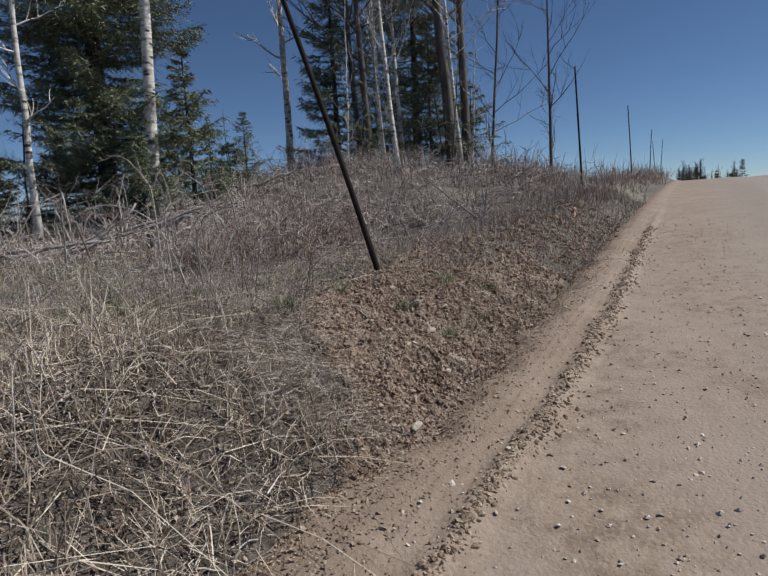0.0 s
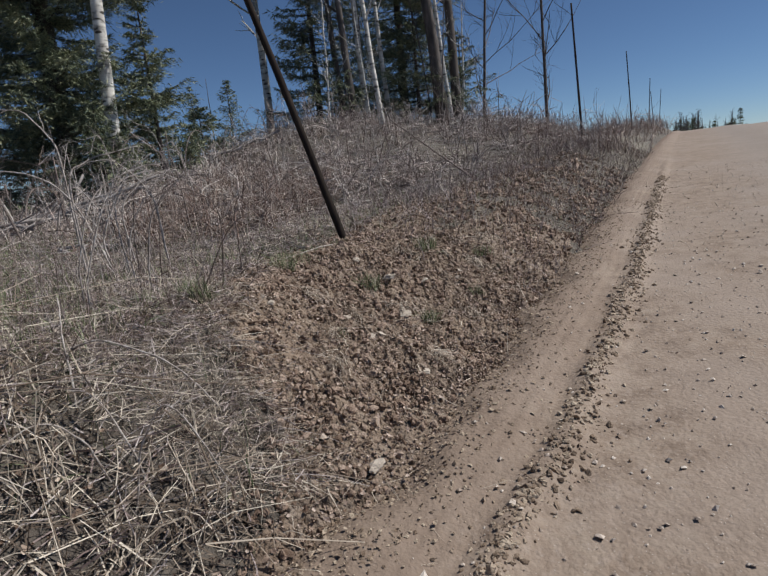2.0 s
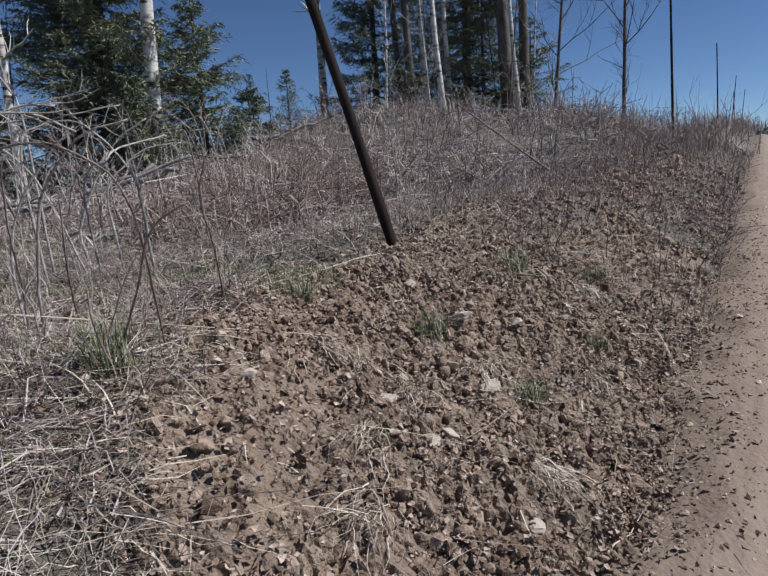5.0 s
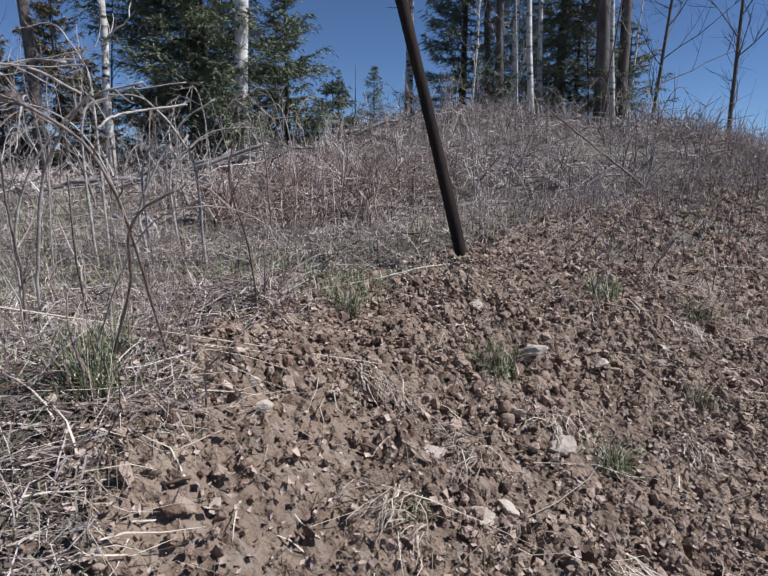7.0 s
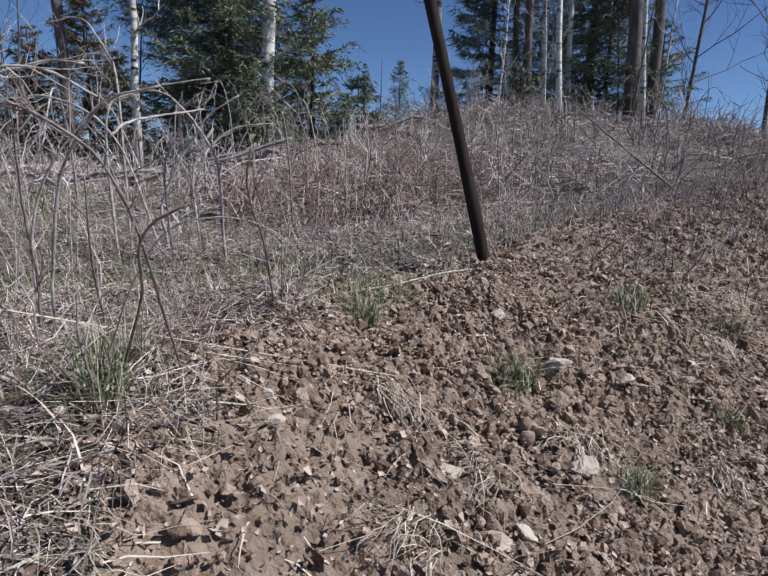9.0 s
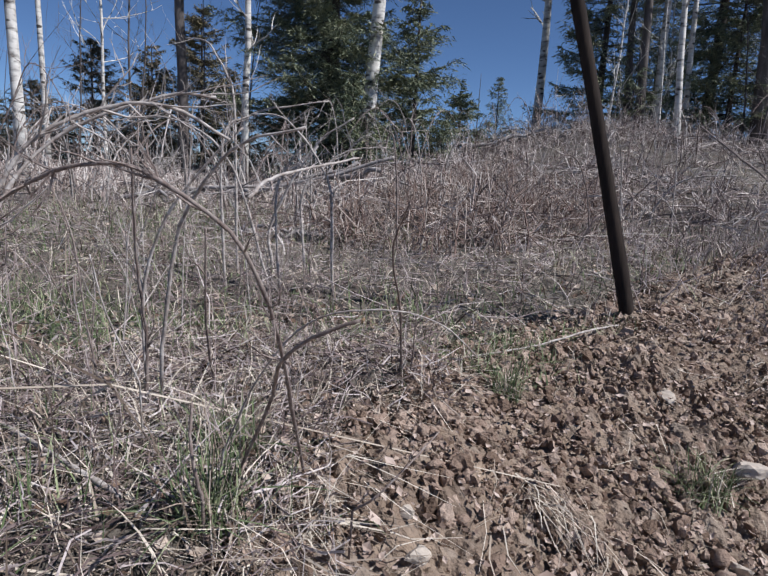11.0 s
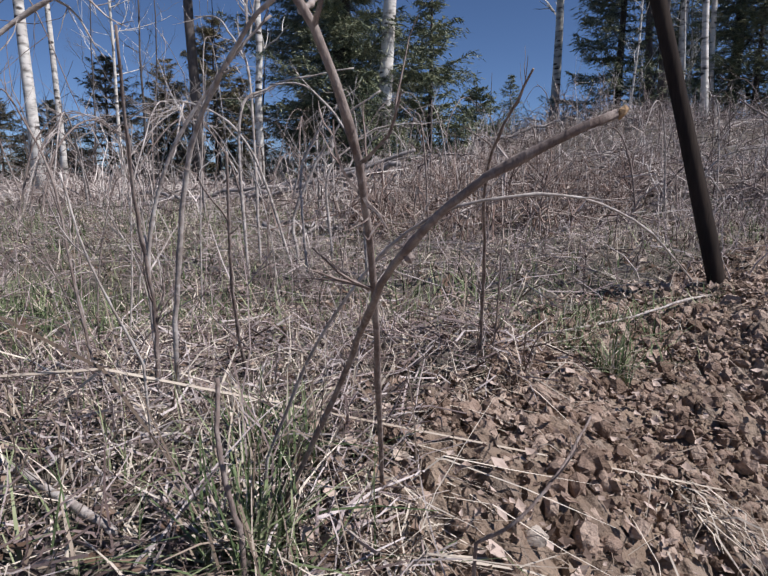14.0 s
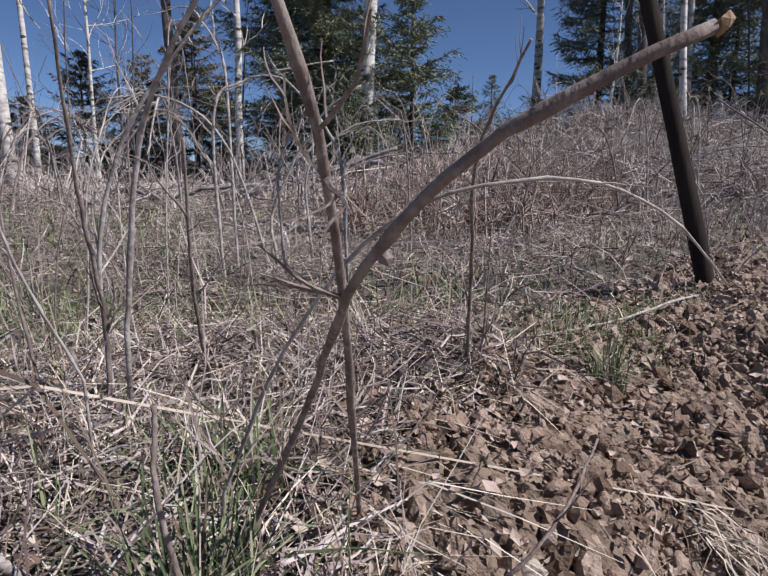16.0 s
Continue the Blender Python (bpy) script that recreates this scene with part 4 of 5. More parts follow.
size = clip_size(r, len(p), 0.0052, 0.5) * (1 + 0.2 * np.clip(p[:, 1:2] - 3.6, 0, 5))
b.lumps(p + [0, 0, 0.006], size * r.uniform(0.75, 1.25, (len(p), 3)) * [1.15, 0.8, 0.34], r, 0.45)
tagged(part("earth_chips", b, CLOD), "flat angular chips of dry earth on the bank", "clods", kind="stuff")
grass("fallen_straw", scatter(R(129), 1100, on_near_bank), 0.11, "long bleached straws fallen across the bank", STRAW, 129, width=0.0022, lie=1.4, lift=0.012)
flakes("bark_flakes", scatter(R(113), 15000, on_near_bank), 0.0095, "small dry flakes of earth and leaf on the bank", CRUST, 113)
leaves("leaf_litter", scatter(R(12), 700, on_near_bank), 0.012, "curled brown dead leaves and crusts on the bank", LITTER, 12)
leaves("foot_litter", scatter(R(112), 1800, on_foot), 0.015, "curled pale dead leaves at the foot of the bramble", LITTER, 112, tilt=0.4)
leaves("slope_litter", scatter(R(13), 6500, on_left), 0.018, "curled dry leaves among the dead grass", LITTER, 13)
leaves("bank_litter", scatter(R(14), 2200, on_far_bank), 0.024, "dry leaves scattered over the bank", LITTER, 14)

# graded ridge of crumbs at the road's edge, and loose gravel on the road
r = R(15)
s = 0.4 + 8.5 * r.random(8500) ** 1.5
d = ridge_line(s) + 0.008 + r.normal(0, 0.025, 8500) * (1 + 0.4 * np.sin(s * 5)) * r.choice([1, 1, 1, 1.9], 8500)
size = clip_size(r, 8500, 0.0036, 0.75)
x, y = road_xy(s, d)
z = road_top(x, y, s, d)
b = Build()
b.lumps(np.column_stack([x, y, z + 0.05 * size[:, 0]]), size * r.uniform(0.6, 1.4, (8500, 3)) * [1, 1, 0.6], r, 0.38)
tagged(part("ridge_crumbs", b, RIDGE), "ridge of earth crumbs along the road edge", "clods", kind="stuff")
s = 0.3 + 10 * r.random(22000) ** 1.6
d = r.uniform(-1.2, 3.2, 22000)
keep = r.random(22000) < np.where(d < -0.8, 0.5, 1 - 0.75 * np.exp(-((d - 0.2) / 0.35) ** 2) - 0.75 * np.exp(-((d - 1.9) / 0.4) ** 2))
s, d = s[keep], d[keep]
size = clip_size(r, len(s), 0.0036, 0.55)
x, y = road_xy(s, d)
b = Build()
b.bits(np.column_stack([x, y, road_top(x, y, s, d) + 0.4 * size[:, 0]]), size * r.uniform(0.7, 1.25, (len(s), 3)) * [1, 1, 0.6], r, 0.3)
s, d = r.uniform(0.6, 7.0, 15000), -1.0 - 0.5 * r.random(15000) ** 0.45
x, y = road_xy(s, d)
size = clip_size(r, len(s), 0.0027, 0.7)
e = Build()
e.bits(np.column_stack([x, y, road_top(x, y, s, d) + 0.35 * size[:, 0]]), size * r.uniform(0.7, 1.3, (len(s), 3)) * [1.1, 0.9, 0.55], r, 0.4)
tagged(part("shoulder_crumbs", e, RIDGE), "loose earth crumbs strewn on the road's shoulder", "clods", kind="stuff")
s, d = 1.2 + 4.8 * r.random(7000) ** 1.3, -1.10 - 0.40 * r.random(7000) ** 0.6
x, y = road_xy(s, d)
p = np.column_stack([x, y, road_top(x, y, s, d)])
flakes("shoulder_flakes", p[:5000] - [0, 0, 0.009], 0.010, "small dry flakes of earth on the road's shoulder", RIDGE, 136)
grass("shoulder_straw", p[5000:], 0.06, "loose straws lying on the road's shoulder", STRAW, 137, width=0.0013, lie=1.45)
tagged(part("loose_gravel", b, GRAVEL), "loose pale pebbles strewn over the road", "gravel", kind="stuff")


# ---- pale stones on the bank ----
def stone(x, y, size, seed, flat=0.6):
    r = R(seed)
    ob = thing("stone", (x, y, gz(x, y) + 0.006 + size * 0.3), "pale angular stone lying on the earth bank", "stone", "pale stones on the bank", turn=r.uniform(0, 360))
    b = Build()
    v, f = split(BALL, BALL_F)
    cut = unit(r.normal(0, 1, (10, 3)) * [1, 1, 0.9])
    reach = (r.uniform(0.3, 0.85, 10) / np.maximum(v @ cut.T, 0.05)).min(1)
    v = v * (np.minimum(reach, 1.2) * r.uniform(0.94, 1.06, len(v)))[:, None] * [1.35 * size, size * r.uniform(0.85, 1.25), size * flat * r.uniform(0.8, 1.3)]
    tilt = Matrix.Rotation(r.uniform(-0.5, 0.5), 3, "X") @ Matrix.Rotation(r.uniform(-0.4, 0.4), 3, "Y")
    b.add(v @ np.array(tilt), f)
    part("rock", b, STONE, ob)


for i, (x, y, w) in enumerate([(-0.24, 3.43, 0.013), (0.22, 3.93, 0.022), (0.38, 4.0, 0.020), (0.18, 3.72, 0.016), (0.26, 3.69, 0.026), (-0.21, 3.38, 0.010), (0.03, 3.5, 0.016), (0.15, 3.47, 0.018), (0.54, 4.11, 0.016), (0.49, 4.5, 0.022), (0.08, 4.01, 0.014), (0.29, 3.31, 0.018), (0.57, 4.18, 0.018), (0.11, 3.43, 0.014), (0.42, 2.76, 0.020), (0.09, 2.85, 0.018)]):
    stone(x, y, w * 1.15, 100 + i)


# ---- green tufts ----
def tuft(x, y, height, seed, count=70, spread=0.03, label="tuft of fresh green grass mixed with dry blades"):
    r = R(seed)
    ob = thing("grass_tuft", (x, y, gz(x, y)), label, "grass", "green tufts")
    for name, material, n in (("green_growth", GREEN, count), ("dry_growth", STRAW, count // 2)):
        a = r.uniform(0, 6.283, n)
        base = np.column_stack([r.normal(0, spread, n), r.normal(0, spread, n), np.zeros(n)])
        L = height * r.uniform(0.5, 1.2, n)
        l = np.abs(r.normal(0.6, 0.4, n))
        k = np.linspace(0, 1, 5)
        out = np.column_stack([np.cos(a), np.sin(a), np.zeros(n)])
        P = base[:, None] + out[:, None] * (L * l)[:, None, None] * (k ** 1.5)[:, None]
        P[:, :, 2] += L[:, None] * (k - (0.4 * l)[:, None] * k * k) - 0.01
        b = Build()
        b.blades(P, 0.003 * r.uniform(0.6, 1.4, n), unit(np.column_stack([-np.sin(a), np.cos(a), r.normal(0, 0.3, n)])))
        part(name, b, material, ob)["kind"] = "stuff"


for i, (x, y, h, n, w) in enumerate([(0.127, 3.83, 0.075, 170, 0.022), (-0.46, 3.38, 0.09, 70, 0.025), (-0.19, 3.83, 0.075, 50, 0.012), (0.415, 4.34, 0.085, 90, 0.03), (0.73, 4.48, 0.07, 70, 0.03), (0.35, 3.70, 0.07, 90, 0.014), (0.61, 4.05, 0.06, 50, 0.02), (-0.2, 4.02, 0.06, 110, 0.06), (-0.28, 3.95, 0.06, 110, 0.06), (-0.38, 3.9, 0.06, 90, 0.06), (-0.55, 3.2, 0.10, 120, 0.06), (-0.75, 3.3, 0.10, 120, 0.08), (-0.62, 3.02, 0.09, 120, 0.08), (-0.95, 3.15, 0.09, 100, 0.09), (0.01, 3.37, 0.05, 30, 0.02), (-0.40, 3.275, 0.11, 170, 0.018)]):
    tuft(x, y, h * (0.95 if i < 10 else 0.8), 200 + i, int(n * (1.6 if i < 10 else 0.8)), w)


def dry_clump(x, y, length, seed, n=60):
    """A bunch of dead grass that has fallen over on the bank."""
    r = R(seed)
    ob = thing("dry_grass_clump", (x, y, gz(x, y)), "flattened bunch of dead straw on the earth bank", "grass", "dry clumps")
    a = r.normal(4.7 + r.normal(0, 0.5), 0.45, n)
    k = np.linspace(0, 1, 5)
    L = length * r.uniform(0.3, 1.1, n)
    P = r.normal(0, 0.022, (n, 1, 3)) * [1, 1, 0.1] + np.stack([np.cos(a), np.sin(a), 0 * a], -1)[:, None] * (L[:, None] * k)[..., None]
    slope = np.array([[gz(x + u, y + v) - gz(x, y) for u, v in q] for q in P[:, :, :2]])
    P[:, :, 2] += 0.014 + slope + L[:, None] * r.uniform(0.0, 0.45, (n, 1)) * np.sin(k * 2.6)
    P[:, 1:, :2] += r.normal(0, 0.05, (n, 4, 2)) * L[:, None, None]
    b = Build()
    b.blades(P, 0.0022 * r.uniform(0.6, 1.4, n), unit(np.column_stack([-np.sin(a), np.cos(a), r.normal(0, 0.3, n)])))
    part("straw_growth", b, STRAW, ob)["kind"] = "stuff"


for i, (x, y) in enumerate([(0.0, 3.36), (0.09, 3.57), (0.67, 4.35), (0.36, 4.22), (0.25, 3.75), (0.02, 3.2), (0.33, 3.45), (0.55, 3.85), (-0.1, 3.6), (0.8, 4.75), (0.62, 4.6)]):
    dry_clump(x, y, 0.10, 260 + i)


# ---- canes ----
def curve(pts, n=28):
    """A smooth line through a few bends."""
    p = np.array(pts, float)
    p = np.concatenate([[2 * p[0] - p[1]], p, [2 * p[-1] - p[-2]]])
    out = []
    m = len(p) - 3
    for i in range(m):
        t = np.linspace(0, 1, max(3, n // m), endpoint=i == m - 1)[:, None]
        a, b, c, e = p[i:i + 4]
        out.append(0.5 * (2 * b + (c - a) * t + (2 * a - 5 * b + 4 * c - e) * t * t + (3 * b - a - 3 * c + e) * t ** 3))
    return np.concatenate(out)


def cane(pts, r0, r1, material, seed, label, side=5, side_len=0.08, name="dead_cane", root=True, wob=0.0):
    """A dead bramble stem, rooted in the ground, with knots and a few side twigs."""
    r = R(seed)
    path = curve(pts)
    if root:
        x, y = path[0][:2] - (path[1] - path[0])[:2]
        path = np.concatenate([[(x, y, min(gz(x, y) - 0.03, path[0][2] - 0.01))], path])
    span = np.linalg.norm(path[-1] - path[0])
    u = np.linspace(0, 1, len(path))[:, None]
    path = path + r.normal(0, r0 * 0.15, path.shape) + wob * span * np.sin(u * r.uniform(8, 22, 3) + r.uniform(0, 6, 3)) * u * (1 - u) * 2
    ob = thing(name, tuple(path[0]), label, "stem", "dead canes")
    path = path - path[0]
    rad = np.linspace(r0, r1, len(path))
    rad[4::6] *= 1.25
    b = Build()
    b.tube(path, rad, 8)
    part("stem", b, material, ob, smooth=True)
    if side:
        b = Build()
        for _ in range(side):
            i = r.integers(len(path) // 4, len(path) - 1)
            w = unit(path[i] - path[i - 1] + unit(r.normal(0, 1, 3)) * 0.6 * np.linalg.norm(path[i] - path[i - 1]) * 1.5)
            twigs(b, path[i], w, side_len * r.uniform(0.3, 1.2), rad[i] * 0.65, r, 1 if side_len > 0.06 else 0, up=0.3, split=2)
        part("twig_growth", b, material, ob)["kind"] = "stuff"
    return ob, path, rad


BR = "brown arching dead bramble cane rooted in dry grass"
PA = "bleached arching dead cane over the grass"
big, path, rad = cane([(-0.406, 3.327, 0.629), (-0.33, 3.272, 0.752), (-0.283, 3.206, 0.811), (-0.255, 3.173, 0.838), (-0.228, 3.159, 0.859), (-0.196, 3.161, 0.875)], 0.0018, 0.0012, CANE, 1, "thick brown cane with a broken orange tip", side=0)
b = Build()
b.lumps(path[-1:] + [0.001, 0, 0.0003], np.full((1, 3), 0.0016) * [1.3, 1, 1], R(3), 0.4)
part("broken_tip", b, CUTWOOD, big, "splintered orange end")
b = Build()
k = len(path) * 3 // 5
b.lumps(path[k:k + 1] + [0.002, 0, 0], np.array([[0.003, 0.0018, 0.0018]]), R(4), 0.3)
part("bud", b, CANE, big)
cane([(-0.418, 3.32, 0.66), (-0.362, 3.302, 0.762), (-0.294, 3.276, 0.833), (-0.232, 3.284, 0.852), (-0.188, 3.318, 0.839), (-0.156, 3.345, 0.806)], 0.0012, 0.0005, PALECANE, 5, PA, 1)
cane([(-0.357, 3.389, 0.623), (-0.319, 3.293, 0.742), (-0.293, 3.224, 0.833), (-0.286, 3.19, 0.877), (-0.296, 3.165, 0.92), (-0.338, 3.145, 0.952), (-0.372, 3.145, 0.961), (-0.419, 3.135, 0.954), (-0.47, 3.13, 0.93)], 0.0018, 0.0013, CANE, 6, BR, 18, 0.065)
cane([(-0.60, 3.43, 0.72), (-0.565, 3.419, 0.864), (-0.522, 3.403, 0.926), (-0.443, 3.378, 0.987), (-0.363, 3.383, 1.008)], 0.0027, 0.0014, PALECANE, 7, PA, 3)
cane([(-0.345, 3.257, 0.939), (-0.339, 3.292, 0.958), (-0.305, 3.39, 0.98)], 0.0017, 0.0011, PALECANE, 8, "thin pale side shoot of a bramble", 1, root=False, name="side_shoot")
cane([(-0.70, 3.2, 0.72), (-0.65, 3.232, 0.881), (-0.612, 3.26, 0.972), (-0.551, 3.298, 1.014), (-0.492, 3.326, 1.021), (-0.438, 3.357, 0.992)], 0.0024, 0.0016, PALECANE, 9, PA, 13, 0.09)
cane([(-0.75, 3.27, 0.75), (-0.71, 3.292, 0.897), (-0.672, 3.345, 0.987), (-0.56, 3.397, 1.041), (-0.502, 3.417, 1.042)], 0.0023, 0.0016, PALECANE, 10, PA, 12, 0.09)
cane([(-0.612, 3.559, 0.612), (-0.58, 3.497, 0.74), (-0.543, 3.449, 0.885)], 0.0024, 0.0013, CANE, 11, "dark upright dead cane", 4)
cane([(-0.368, 3.764, 0.58), (-0.341, 3.658, 0.753), (-0.313, 3.529, 0.866), (-0.26, 3.429, 0.936)], 0.0026, 0.0009, CANE, 12, "dark upright dead cane with a curved tip", 3)
cane([(-0.365, 3.775, 0.58), (-0.341, 3.73, 0.653), (-0.33, 3.707, 0.789)], 0.0022, 0.0008, CANE, 13, "dark upright dead cane", 3)
cane([(-0.386, 3.248, 0.646), (-0.394, 3.241, 0.703), (-0.399, 3.248, 0.748)], 0.0018, 0.0013, CANE, 14, "short dark broken cane", 0)
cane([(-0.645, 3.444, 0.614), (-0.636, 3.44, 0.721), (-0.618, 3.407, 0.841), (-0.574, 3.359, 0.979)], 0.003, 0.0012, CANE, 15, "dark upright dead cane", 6)
cane([(-0.662, 3.466, 0.631), (-0.666, 3.467, 0.779), (-0.627, 3.469, 0.888), (-0.563, 3.484, 0.972), (-0.523, 3.5, 1.016)], 0.0026, 0.0012, PALECANE, 16, PA, 7)
cane([(-0.553, 3.342, 0.707), (-0.565, 3.309, 0.795), (-0.577, 3.3, 0.863)], 0.0012, 0.0007, PALECANE, 17, "thin pale dry stalk", 1)
cane([(-0.475, 3.235, 0.638), (-0.60, 3.255, 0.648), (-0.73, 3.29, 0.642)], 0.0032, 0.0022, PALECANE, 18, "bleached stick lying in the grass", 1, root=False, name="dry_stick")
cane([(-0.264, 3.324, 0.632), (-0.238, 3.321, 0.657), (-0.218, 3.348, 0.68), (-0.204, 3.41, 0.694)], 0.0013, 0.0008, CANE, 19, "thin dark twig on the earth bank", 1)

# more dead canes arching through the grass beside and beyond
r = R(31)
for i in range(50):
    if i < 14:
        x, y = r.uniform(-2.2, -0.55), r.uniform(3.3, 5.2)
    else:
        x, y = r.uniform(-1.9, -0.55), r.uniform(2.2, 3.2)
    s, d = along(x, y)
    if d > -1.6 or math.hypot(x + 0.2, y - 3.0) < 0.42:
        continue
    h = r.uniform(0.18, 0.42)
    a = r.uniform(0, 6.283)
    reach = h * r.uniform(0.1, 1.1)
    z = gz(x, y)
    ca, sa = math.cos(a) * reach, math.sin(a) * reach
    drop = r.uniform(0.55, 1.0)
    cane([(x, y, z), (x + ca * 0.25, y + sa * 0.25, z + h * 0.7), (x + ca * 0.6, y + sa * 0.6, z + h), (x + ca, y + sa, z + h * drop)], 0.0016, 0.0006, (CANE, PALECANE)[i % 2], 300 + i, (BR, PA)[i % 2], 8, 0.11, wob=0.015)
# a thicket of dead canes close by
for i in range(13):
    x, y = r.uniform(-1.3, -0.66), r.uniform(3.3, 4.2)
    h = r.uniform(0.22, 0.52)
    a = r.uniform(0, 6.283)
    reach = h * r.uniform(0.15, 1.0)
    z = gz(x, y)
    ca, sa = math.cos(a) * reach, math.sin(a) * reach
    cane([(x, y, z), (x + ca * 0.25, y + sa * 0.25, z + h * 0.7), (x + ca * 0.6, y + sa * 0.6, z + h), (x + ca, y + sa, z + h * r.uniform(0.6, 1.05))], 0.0014, 0.0005, (CANE, PALECANE)[i % 2], 600 + i, ("dark dead cane in a leafless thicket", "bleached dead cane in a leafless thicket")[i % 2], 13, 0.14, wob=0.015)
cane([(0.0, 4.47, gz(0.0, 4.47) + 0.012), (-0.08, 4.25, gz(-0.08, 4.25) + 0.02), (-0.18, 4.06, gz(-0.18, 4.06) + 0.018), (-0.32, 3.9, gz(-0.32, 3.9) + 0.01)], 0.003, 0.0015, PALECANE, 699, "pale root lying across the top of the bank", 1, name="dry_root")
brush("bramble_twigs", bushes(r, 11, 7, on_bramble, 0.05), 0.30, "fine bleached twigs of a leafless bramble", TWIG, 611, thick=0.0010, lean=1.0, twig=10, curl=0.45)
# bleached brambles bowed over in front of the spruce
cane([(-1.282, 4.750, 0.543), (-1.447, 4.720, 0.992), (-1.715, 4.690, 1.149), (-1.967, 4.660, 1.068), (-2.101, 4.630, 0.968)], 0.0050, 0.0020, PALECANE, 900, PA, 4, 0.12, wob=0.006)
cane([(-1.136, 4.600, 0.544), (-1.156, 4.600, 0.854), (-1.101, 4.600, 1.001), (-1.007, 4.600, 1.090)], 0.0048, 0.0023, PALECANE, 901, PA, 2, 0.12, wob=0.006)
cane([(-1.293, 4.500, 0.545), (-1.313, 4.500, 1.034), (-1.249, 4.567, 1.145), (-1.148, 4.633, 1.183), (-1.013, 4.700, 1.212)], 0.0052, 0.0020, PALECANE, 902, PA, 3, 0.12, wob=0.006)
cane([(-1.351, 4.900, 0.542), (-1.371, 4.900, 0.722), (-1.288, 4.933, 0.925), (-1.177, 4.967, 1.099), (-1.050, 5.000, 1.189)], 0.0069, 0.0029, PALECANE, 903, PA, 4, 0.12, wob=0.006)
cane([(-1.255, 5.000, 0.542), (-1.275, 5.000, 0.870), (-1.199, 5.067, 1.006), (-1.113, 5.133, 1.069), (-0.982, 5.200, 1.090)], 0.0057, 0.0023, PALECANE, 904, PA, 4, 0.12, wob=0.006)
cane([(-0.920, 4.600, 0.550), (-0.940, 4.600, 0.867), (-0.956, 4.575, 0.969), (-1.022, 4.550, 1.070), (-1.092, 4.525, 1.139), (-1.197, 4.500, 1.142)], 0.0057, 0.0023, PALECANE, 905, PA, 5, 0.12, wob=0.006)
cane([(-1.458, 4.800, 0.545), (-1.478, 4.800, 1.163), (-1.537, 4.833, 1.324), (-1.656, 4.867, 1.457), (-1.797, 4.900, 1.491)], 0.0055, 0.0025, PALECANE, 906, PA, 5, 0.12, wob=0.006)
cane([(-0.632, 2.850, 0.605), (-0.515, 2.812, 0.634), (-0.402, 2.775, 0.605), (-0.309, 2.738, 0.560), (-0.236, 2.700, 0.486)], 0.0028, 0.0014, PALECANE, 907, PA, 3, 0.12, wob=0.006)
cane([(-0.919, 3.750, 0.482), (-0.803, 3.733, 0.497), (-0.678, 3.717, 0.494), (-0.597, 3.700, 0.497)], 0.0028, 0.0014, PALECANE, 908, PA, 2, 0.12, wob=0.006)
# bleached stalks bowed over the road's grassy edge
for i in range(95):
    x, y = r.uniform(-2.4, -0.2), r.uniform(0.95, 3.0)
    s, d = along(x, y)
    if d > -1.55 or math.hypot(x + 0.2, y - 3.0) < 0.42:
        continue
    h, a = r.uniform(0.12, 0.34), r.uniform(0, 6.283)
    reach, z = h * r.uniform(0.6, 1.7), gz(x, y)
    ca, sa = math.cos(a) * reach, math.sin(a) * reach
    cane([(x, y, z), (x + ca * 0.2, y + sa * 0.2, z + h * 0.65), (x + ca * 0.55, y + sa * 0.55, z + h), (x + ca, y + sa, z + h * r.uniform(0.2, 0.8))], 0.0024, 0.0008, (PALECANE, PALECANE, CANE)[i % 3], 800 + i, ("bleached stalk bowed over the dead grass", "bleached stalk bowed over the dead grass", "dark stalk bowed over the dead grass")[i % 3], 3, 0.09, name="dead_stalk", wob=0.01)
cane([(0.256, 7.88, gz(0.256, 7.88)), (0.28, 7.887, 0.847), (0.409, 7.879, 1.041), (0.587, 7.863, 1.108), (0.798, 7.835, 1.12)], 0.009, 0.004, PALECANE, 690, "bleached cane arching out of the brush", 6, 0.2)
cane([(0.45, 7.6, gz(0.45, 7.6)), (0.40, 7.6, 0.80), (0.30, 7.6, 0.93), (0.18, 7.6, 0.95)], 0.008, 0.003, PALECANE, 691, "bleached cane arching out of the brush", 5, 0.2)


@within(-1.7, 0.1, 5.7, 9.5)
def on_rusty(x, y, s, d):
    return (d < -3.2) * (np.abs(x - (-1.1 + 0.12 * (y - 5.8))) < 0.75)


brush("rusty_brush", bushes(R(35), 60, 16, on_rusty, 0.07), 0.32, "low rust-brown leafless shrubs on the slope", RUSTTWIG, 35, thick=0.0045, lean=1.0, curl=0.5, twig=5, rings=4)
# tall canes out on the slope
for i in range(90):
    x, y = r.uniform(-6, 2.5), r.uniform(5.5, 13.5)
    if along(x, y)[1] > -3.2:
        continue
    h, a = r.uniform(0.4, 0.95), r.uniform(0, 6.283)
    reach, z = h * r.uniform(0.2, 1.0), gz(x, y)
    ca, sa = math.cos(a) * reach, math.sin(a) * reach
    cane([(x, y, z), (x + ca * 0.25, y + sa * 0.25, z + h * 0.75), (x + ca * 0.6, y + sa * 0.6, z + h), (x + ca, y + sa, z + h * r.uniform(0.4, 0.95))], 0.0055, 0.0022, (CANE, PALECANE, PALECANE)[i % 3], 400 + i, (BR, PA, PA)[i % 3], 5, 0.2)


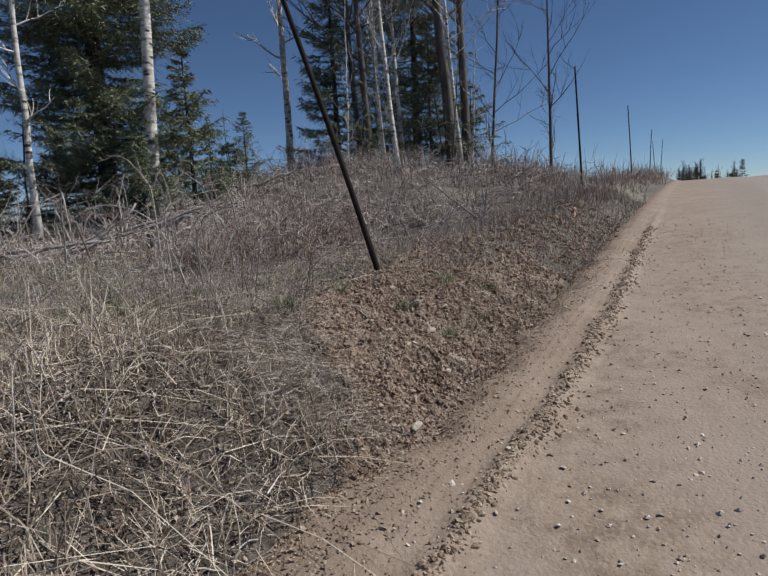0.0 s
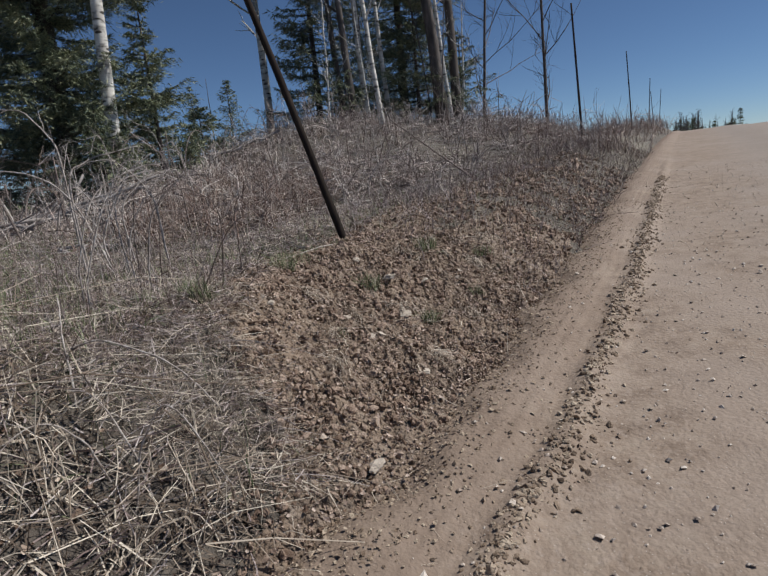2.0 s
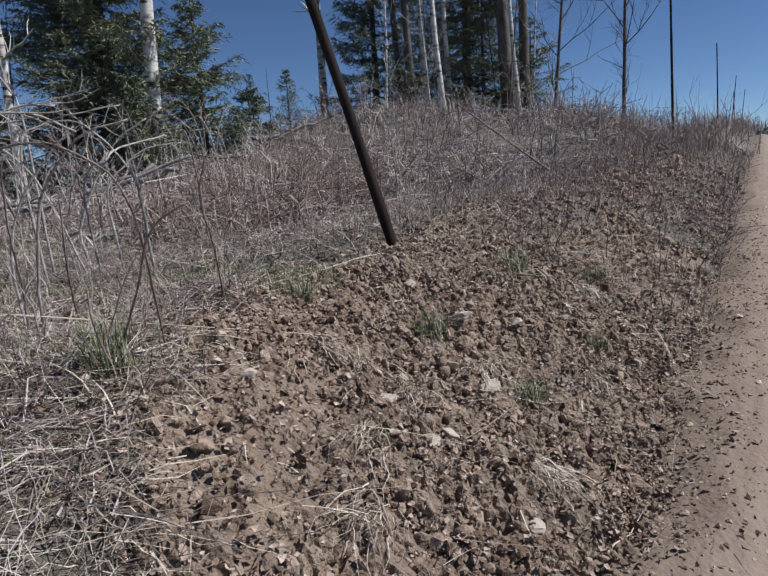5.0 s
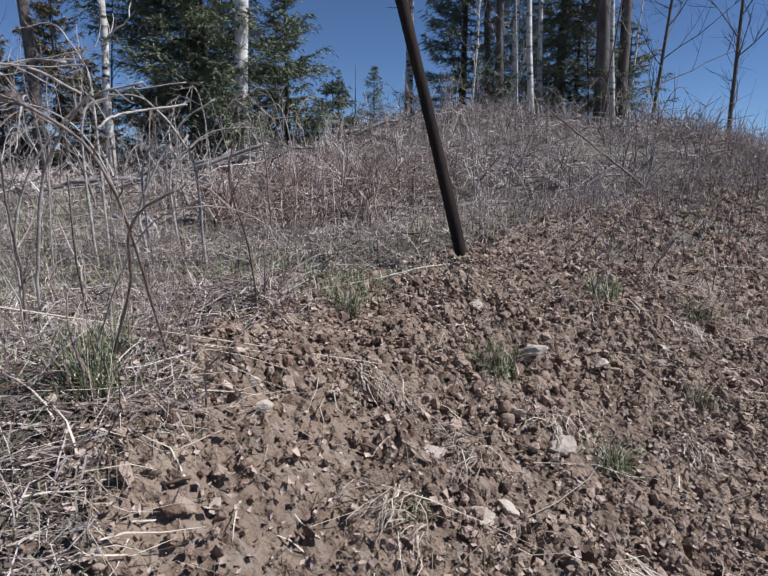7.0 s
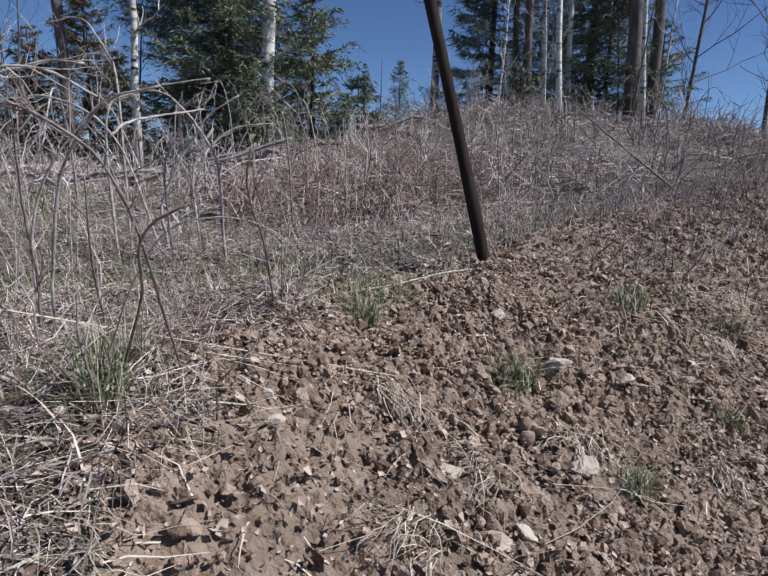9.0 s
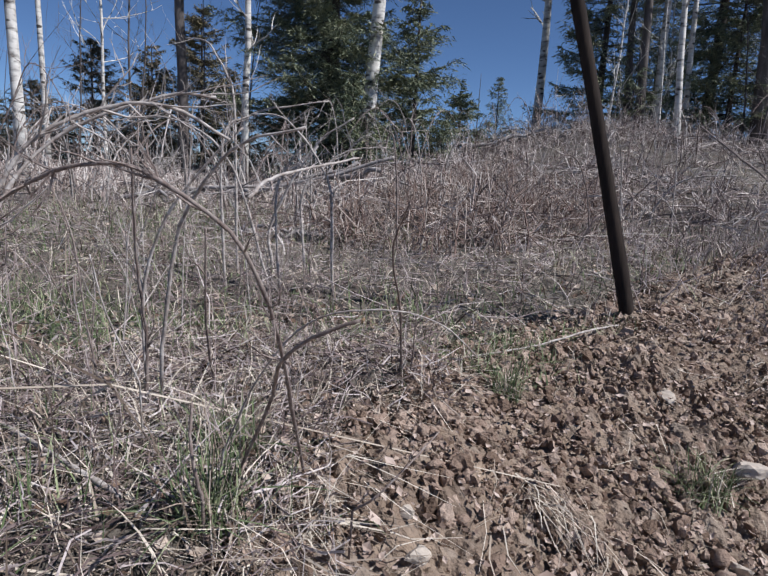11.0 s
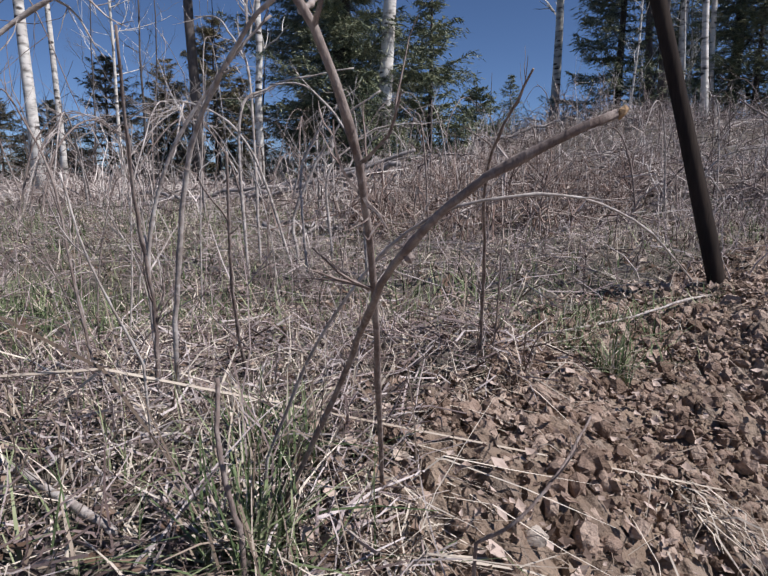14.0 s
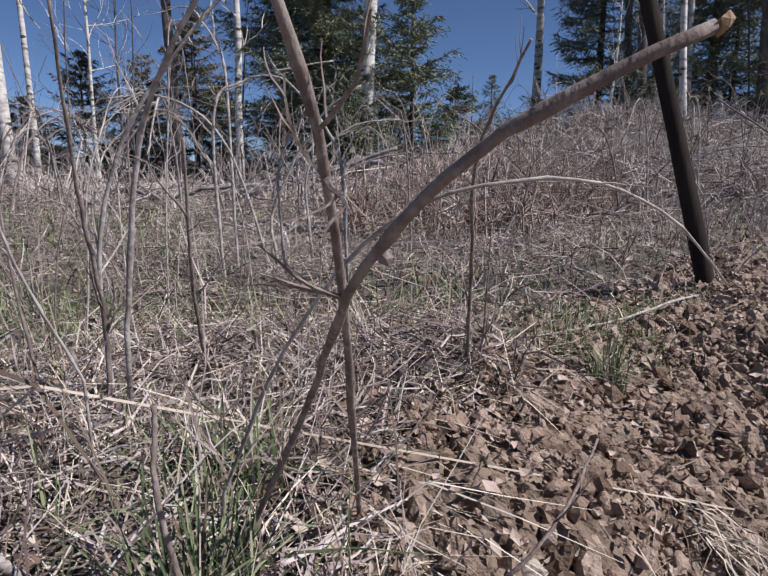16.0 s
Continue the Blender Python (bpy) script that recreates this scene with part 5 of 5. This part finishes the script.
# bleached broken boughs bent over in front of the spruce
for i in range(17):
    x, y = r.uniform(-5.4, -2.4), r.uniform(5.6, 8.2)
    h, a = r.uniform(0.4, 0.8) * (1.25 if x < -3.4 else 1), r.uniform(0, 6.283)
    reach, z = h * r.uniform(0.8, 1.8), gz(x, y)
    ca, sa = math.cos(a) * reach, math.sin(a) * reach
    cane([(x, y, z), (x + ca * 0.2, y + sa * 0.2, z + h * 0.7), (x + ca * 0.55, y + sa * 0.55, z + h), (x + ca, y + sa, z + h * r.uniform(0.2, 0.8))], 0.009, 0.0035, (PALECANE, CANE)[i % 2], 500 + i, ("bleached bent dead bough in the brush", "dark bent dead bough in the brush")[i % 2], 7, 0.4, name="dead_bough")


# ---- fallen logs ----
def fallen_log(a, c, r0, r1, seed, label="weathered grey fallen log on the brushy slope", stubs=4, lift=(0.05, 0.05)):
    r = R(seed)
    A = np.array([a[0], a[1], gz(*a) + lift[0]])
    C = np.array([c[0], c[1], gz(*c) + lift[1]])
    ob = thing("fallen_log", tuple(A), label, "log", "fallen logs")
    k = np.linspace(0, 1, 9)[:, None]
    path = (C - A) * k + r.normal(0, 0.02, (9, 3))
    b = Build()
    b.tube(path, np.linspace(r0, r1, 9) * r.uniform(0.9, 1.1, 9), 9)
    part("trunk", b, LOG, ob, smooth=True)
    b = Build()
    for _ in range(stubs):
        twigs(b, path[r.integers(1, 8)], r.normal(0, 1, 3) + [0, 0, 0.5], r.uniform(0.2, 0.8), r1 * 0.5, r, 1, split=2)
    part("branch_growth", b, LOG, ob)["kind"] = "stuff"


fallen_log((-3.5, 7.6), (-1.95, 8.05), 0.022, 0.016, 1, lift=(0.06, 0.42), stubs=3)
fallen_log((-3.3, 7.7), (-2.8, 8.0), 0.02, 0.013, 2, lift=(0.12, 0.52), stubs=2)
fallen_log((-3.75, 7.9), (-2.5, 8.3), 0.024, 0.016, 3, lift=(0.1, 0.34), stubs=3)
fallen_log((-3.0, 8.3), (-2.2, 8.2), 0.03, 0.026, 10, lift=(0.22, 0.3), stubs=1)
fallen_log((-2.0, 5.62), (-1.68, 5.95), 0.014, 0.011, 4, lift=(0.03, 0.04), stubs=2)
fallen_log((-2.05, 5.85), (-1.72, 6.05), 0.012, 0.009, 5, lift=(0.05, 0.04), stubs=2)
fallen_log((-2.6, 12.6), (-1.2, 13.2), 0.035, 0.02, 6, lift=(0.25, 0.3))
fallen_log((-4.6, 8.2), (-3.3, 7.7), 0.028, 0.02, 7, lift=(0.08, 0.14))
fallen_log((-4.4, 7.0), (-3.0, 7.3), 0.024, 0.016, 8, lift=(0.05, 0.2))
fallen_log((-4.9, 7.6), (-3.7, 6.9), 0.02, 0.014, 9, lift=(0.15, 0.08))
b = Build()
z = gz(-2.68, 8.0)
b.tube([(-2.66, 8.0, z - 0.05), (-2.69, 8.0, z + 0.06), (-2.66, 8.01, z + 0.17)], [0.07, 0.055, 0.06], 11)
stump = part("tree_stump", b, LOG, smooth=False)
tagged(stump, "short weathered grey stump beside the fallen logs", "stump")
# long thin stick slanting out of the brush
cane([(1.425, 7.6, 0.747), (1.16, 8.07, 1.03), (0.90, 8.54, 1.31), (0.649, 9.0, 1.589)], 0.011, 0.007, CANE, 692, "long dark stick slanting out of the brush", 2, 0.12, name="dead_stick")

# ---- single clods on the bank and pebbles on the road ----
def pieces(name, parent, spots, sizes, material, seed, flat):
    """Separate lumps that share a few meshes."""
    r = R(seed)
    kinds = []
    for i in range(10):
        b = Build()
        b.crumbs(np.zeros((1, 3)), np.array([[1.0, 0.85, flat]]), r, 0.16)
        me = b.mesh(name)
        me.materials.append(material)
        kinds.append(me)
    for i, (at, w) in enumerate(zip(spots, sizes)):
        ob = new(name, kinds[i % 10])
        ob.parent = parent
        ob.matrix_basis = pose(*at, r.uniform(-25, 25), r.uniform(-25, 25), r.uniform(0, 360)) @ Matrix.Scale(w, 4)


r = R(71)
p = scatter(r, 290, on_close_bank)
w = np.clip(0.0062 * r.lognormal(0, 0.4, 290), 0.004, 0.014)
pieces("clod", ground, p + np.column_stack([np.zeros((290, 2)), 0.004 + 0.25 * w]), w, CLOD, 72, 0.75)
s, d = 0.9 + 4.5 * r.random(240), r.uniform(-0.75, 2.6, 240)
x, y = road_xy(s, d)
w = np.clip(0.0048 * r.lognormal(0, 0.4, 240), 0.003, 0.010)
pieces("pebble", road, np.column_stack([x, y, road_top(x, y, s, d) + 0.2 * w]), w, GRAVEL, 73, 0.6)
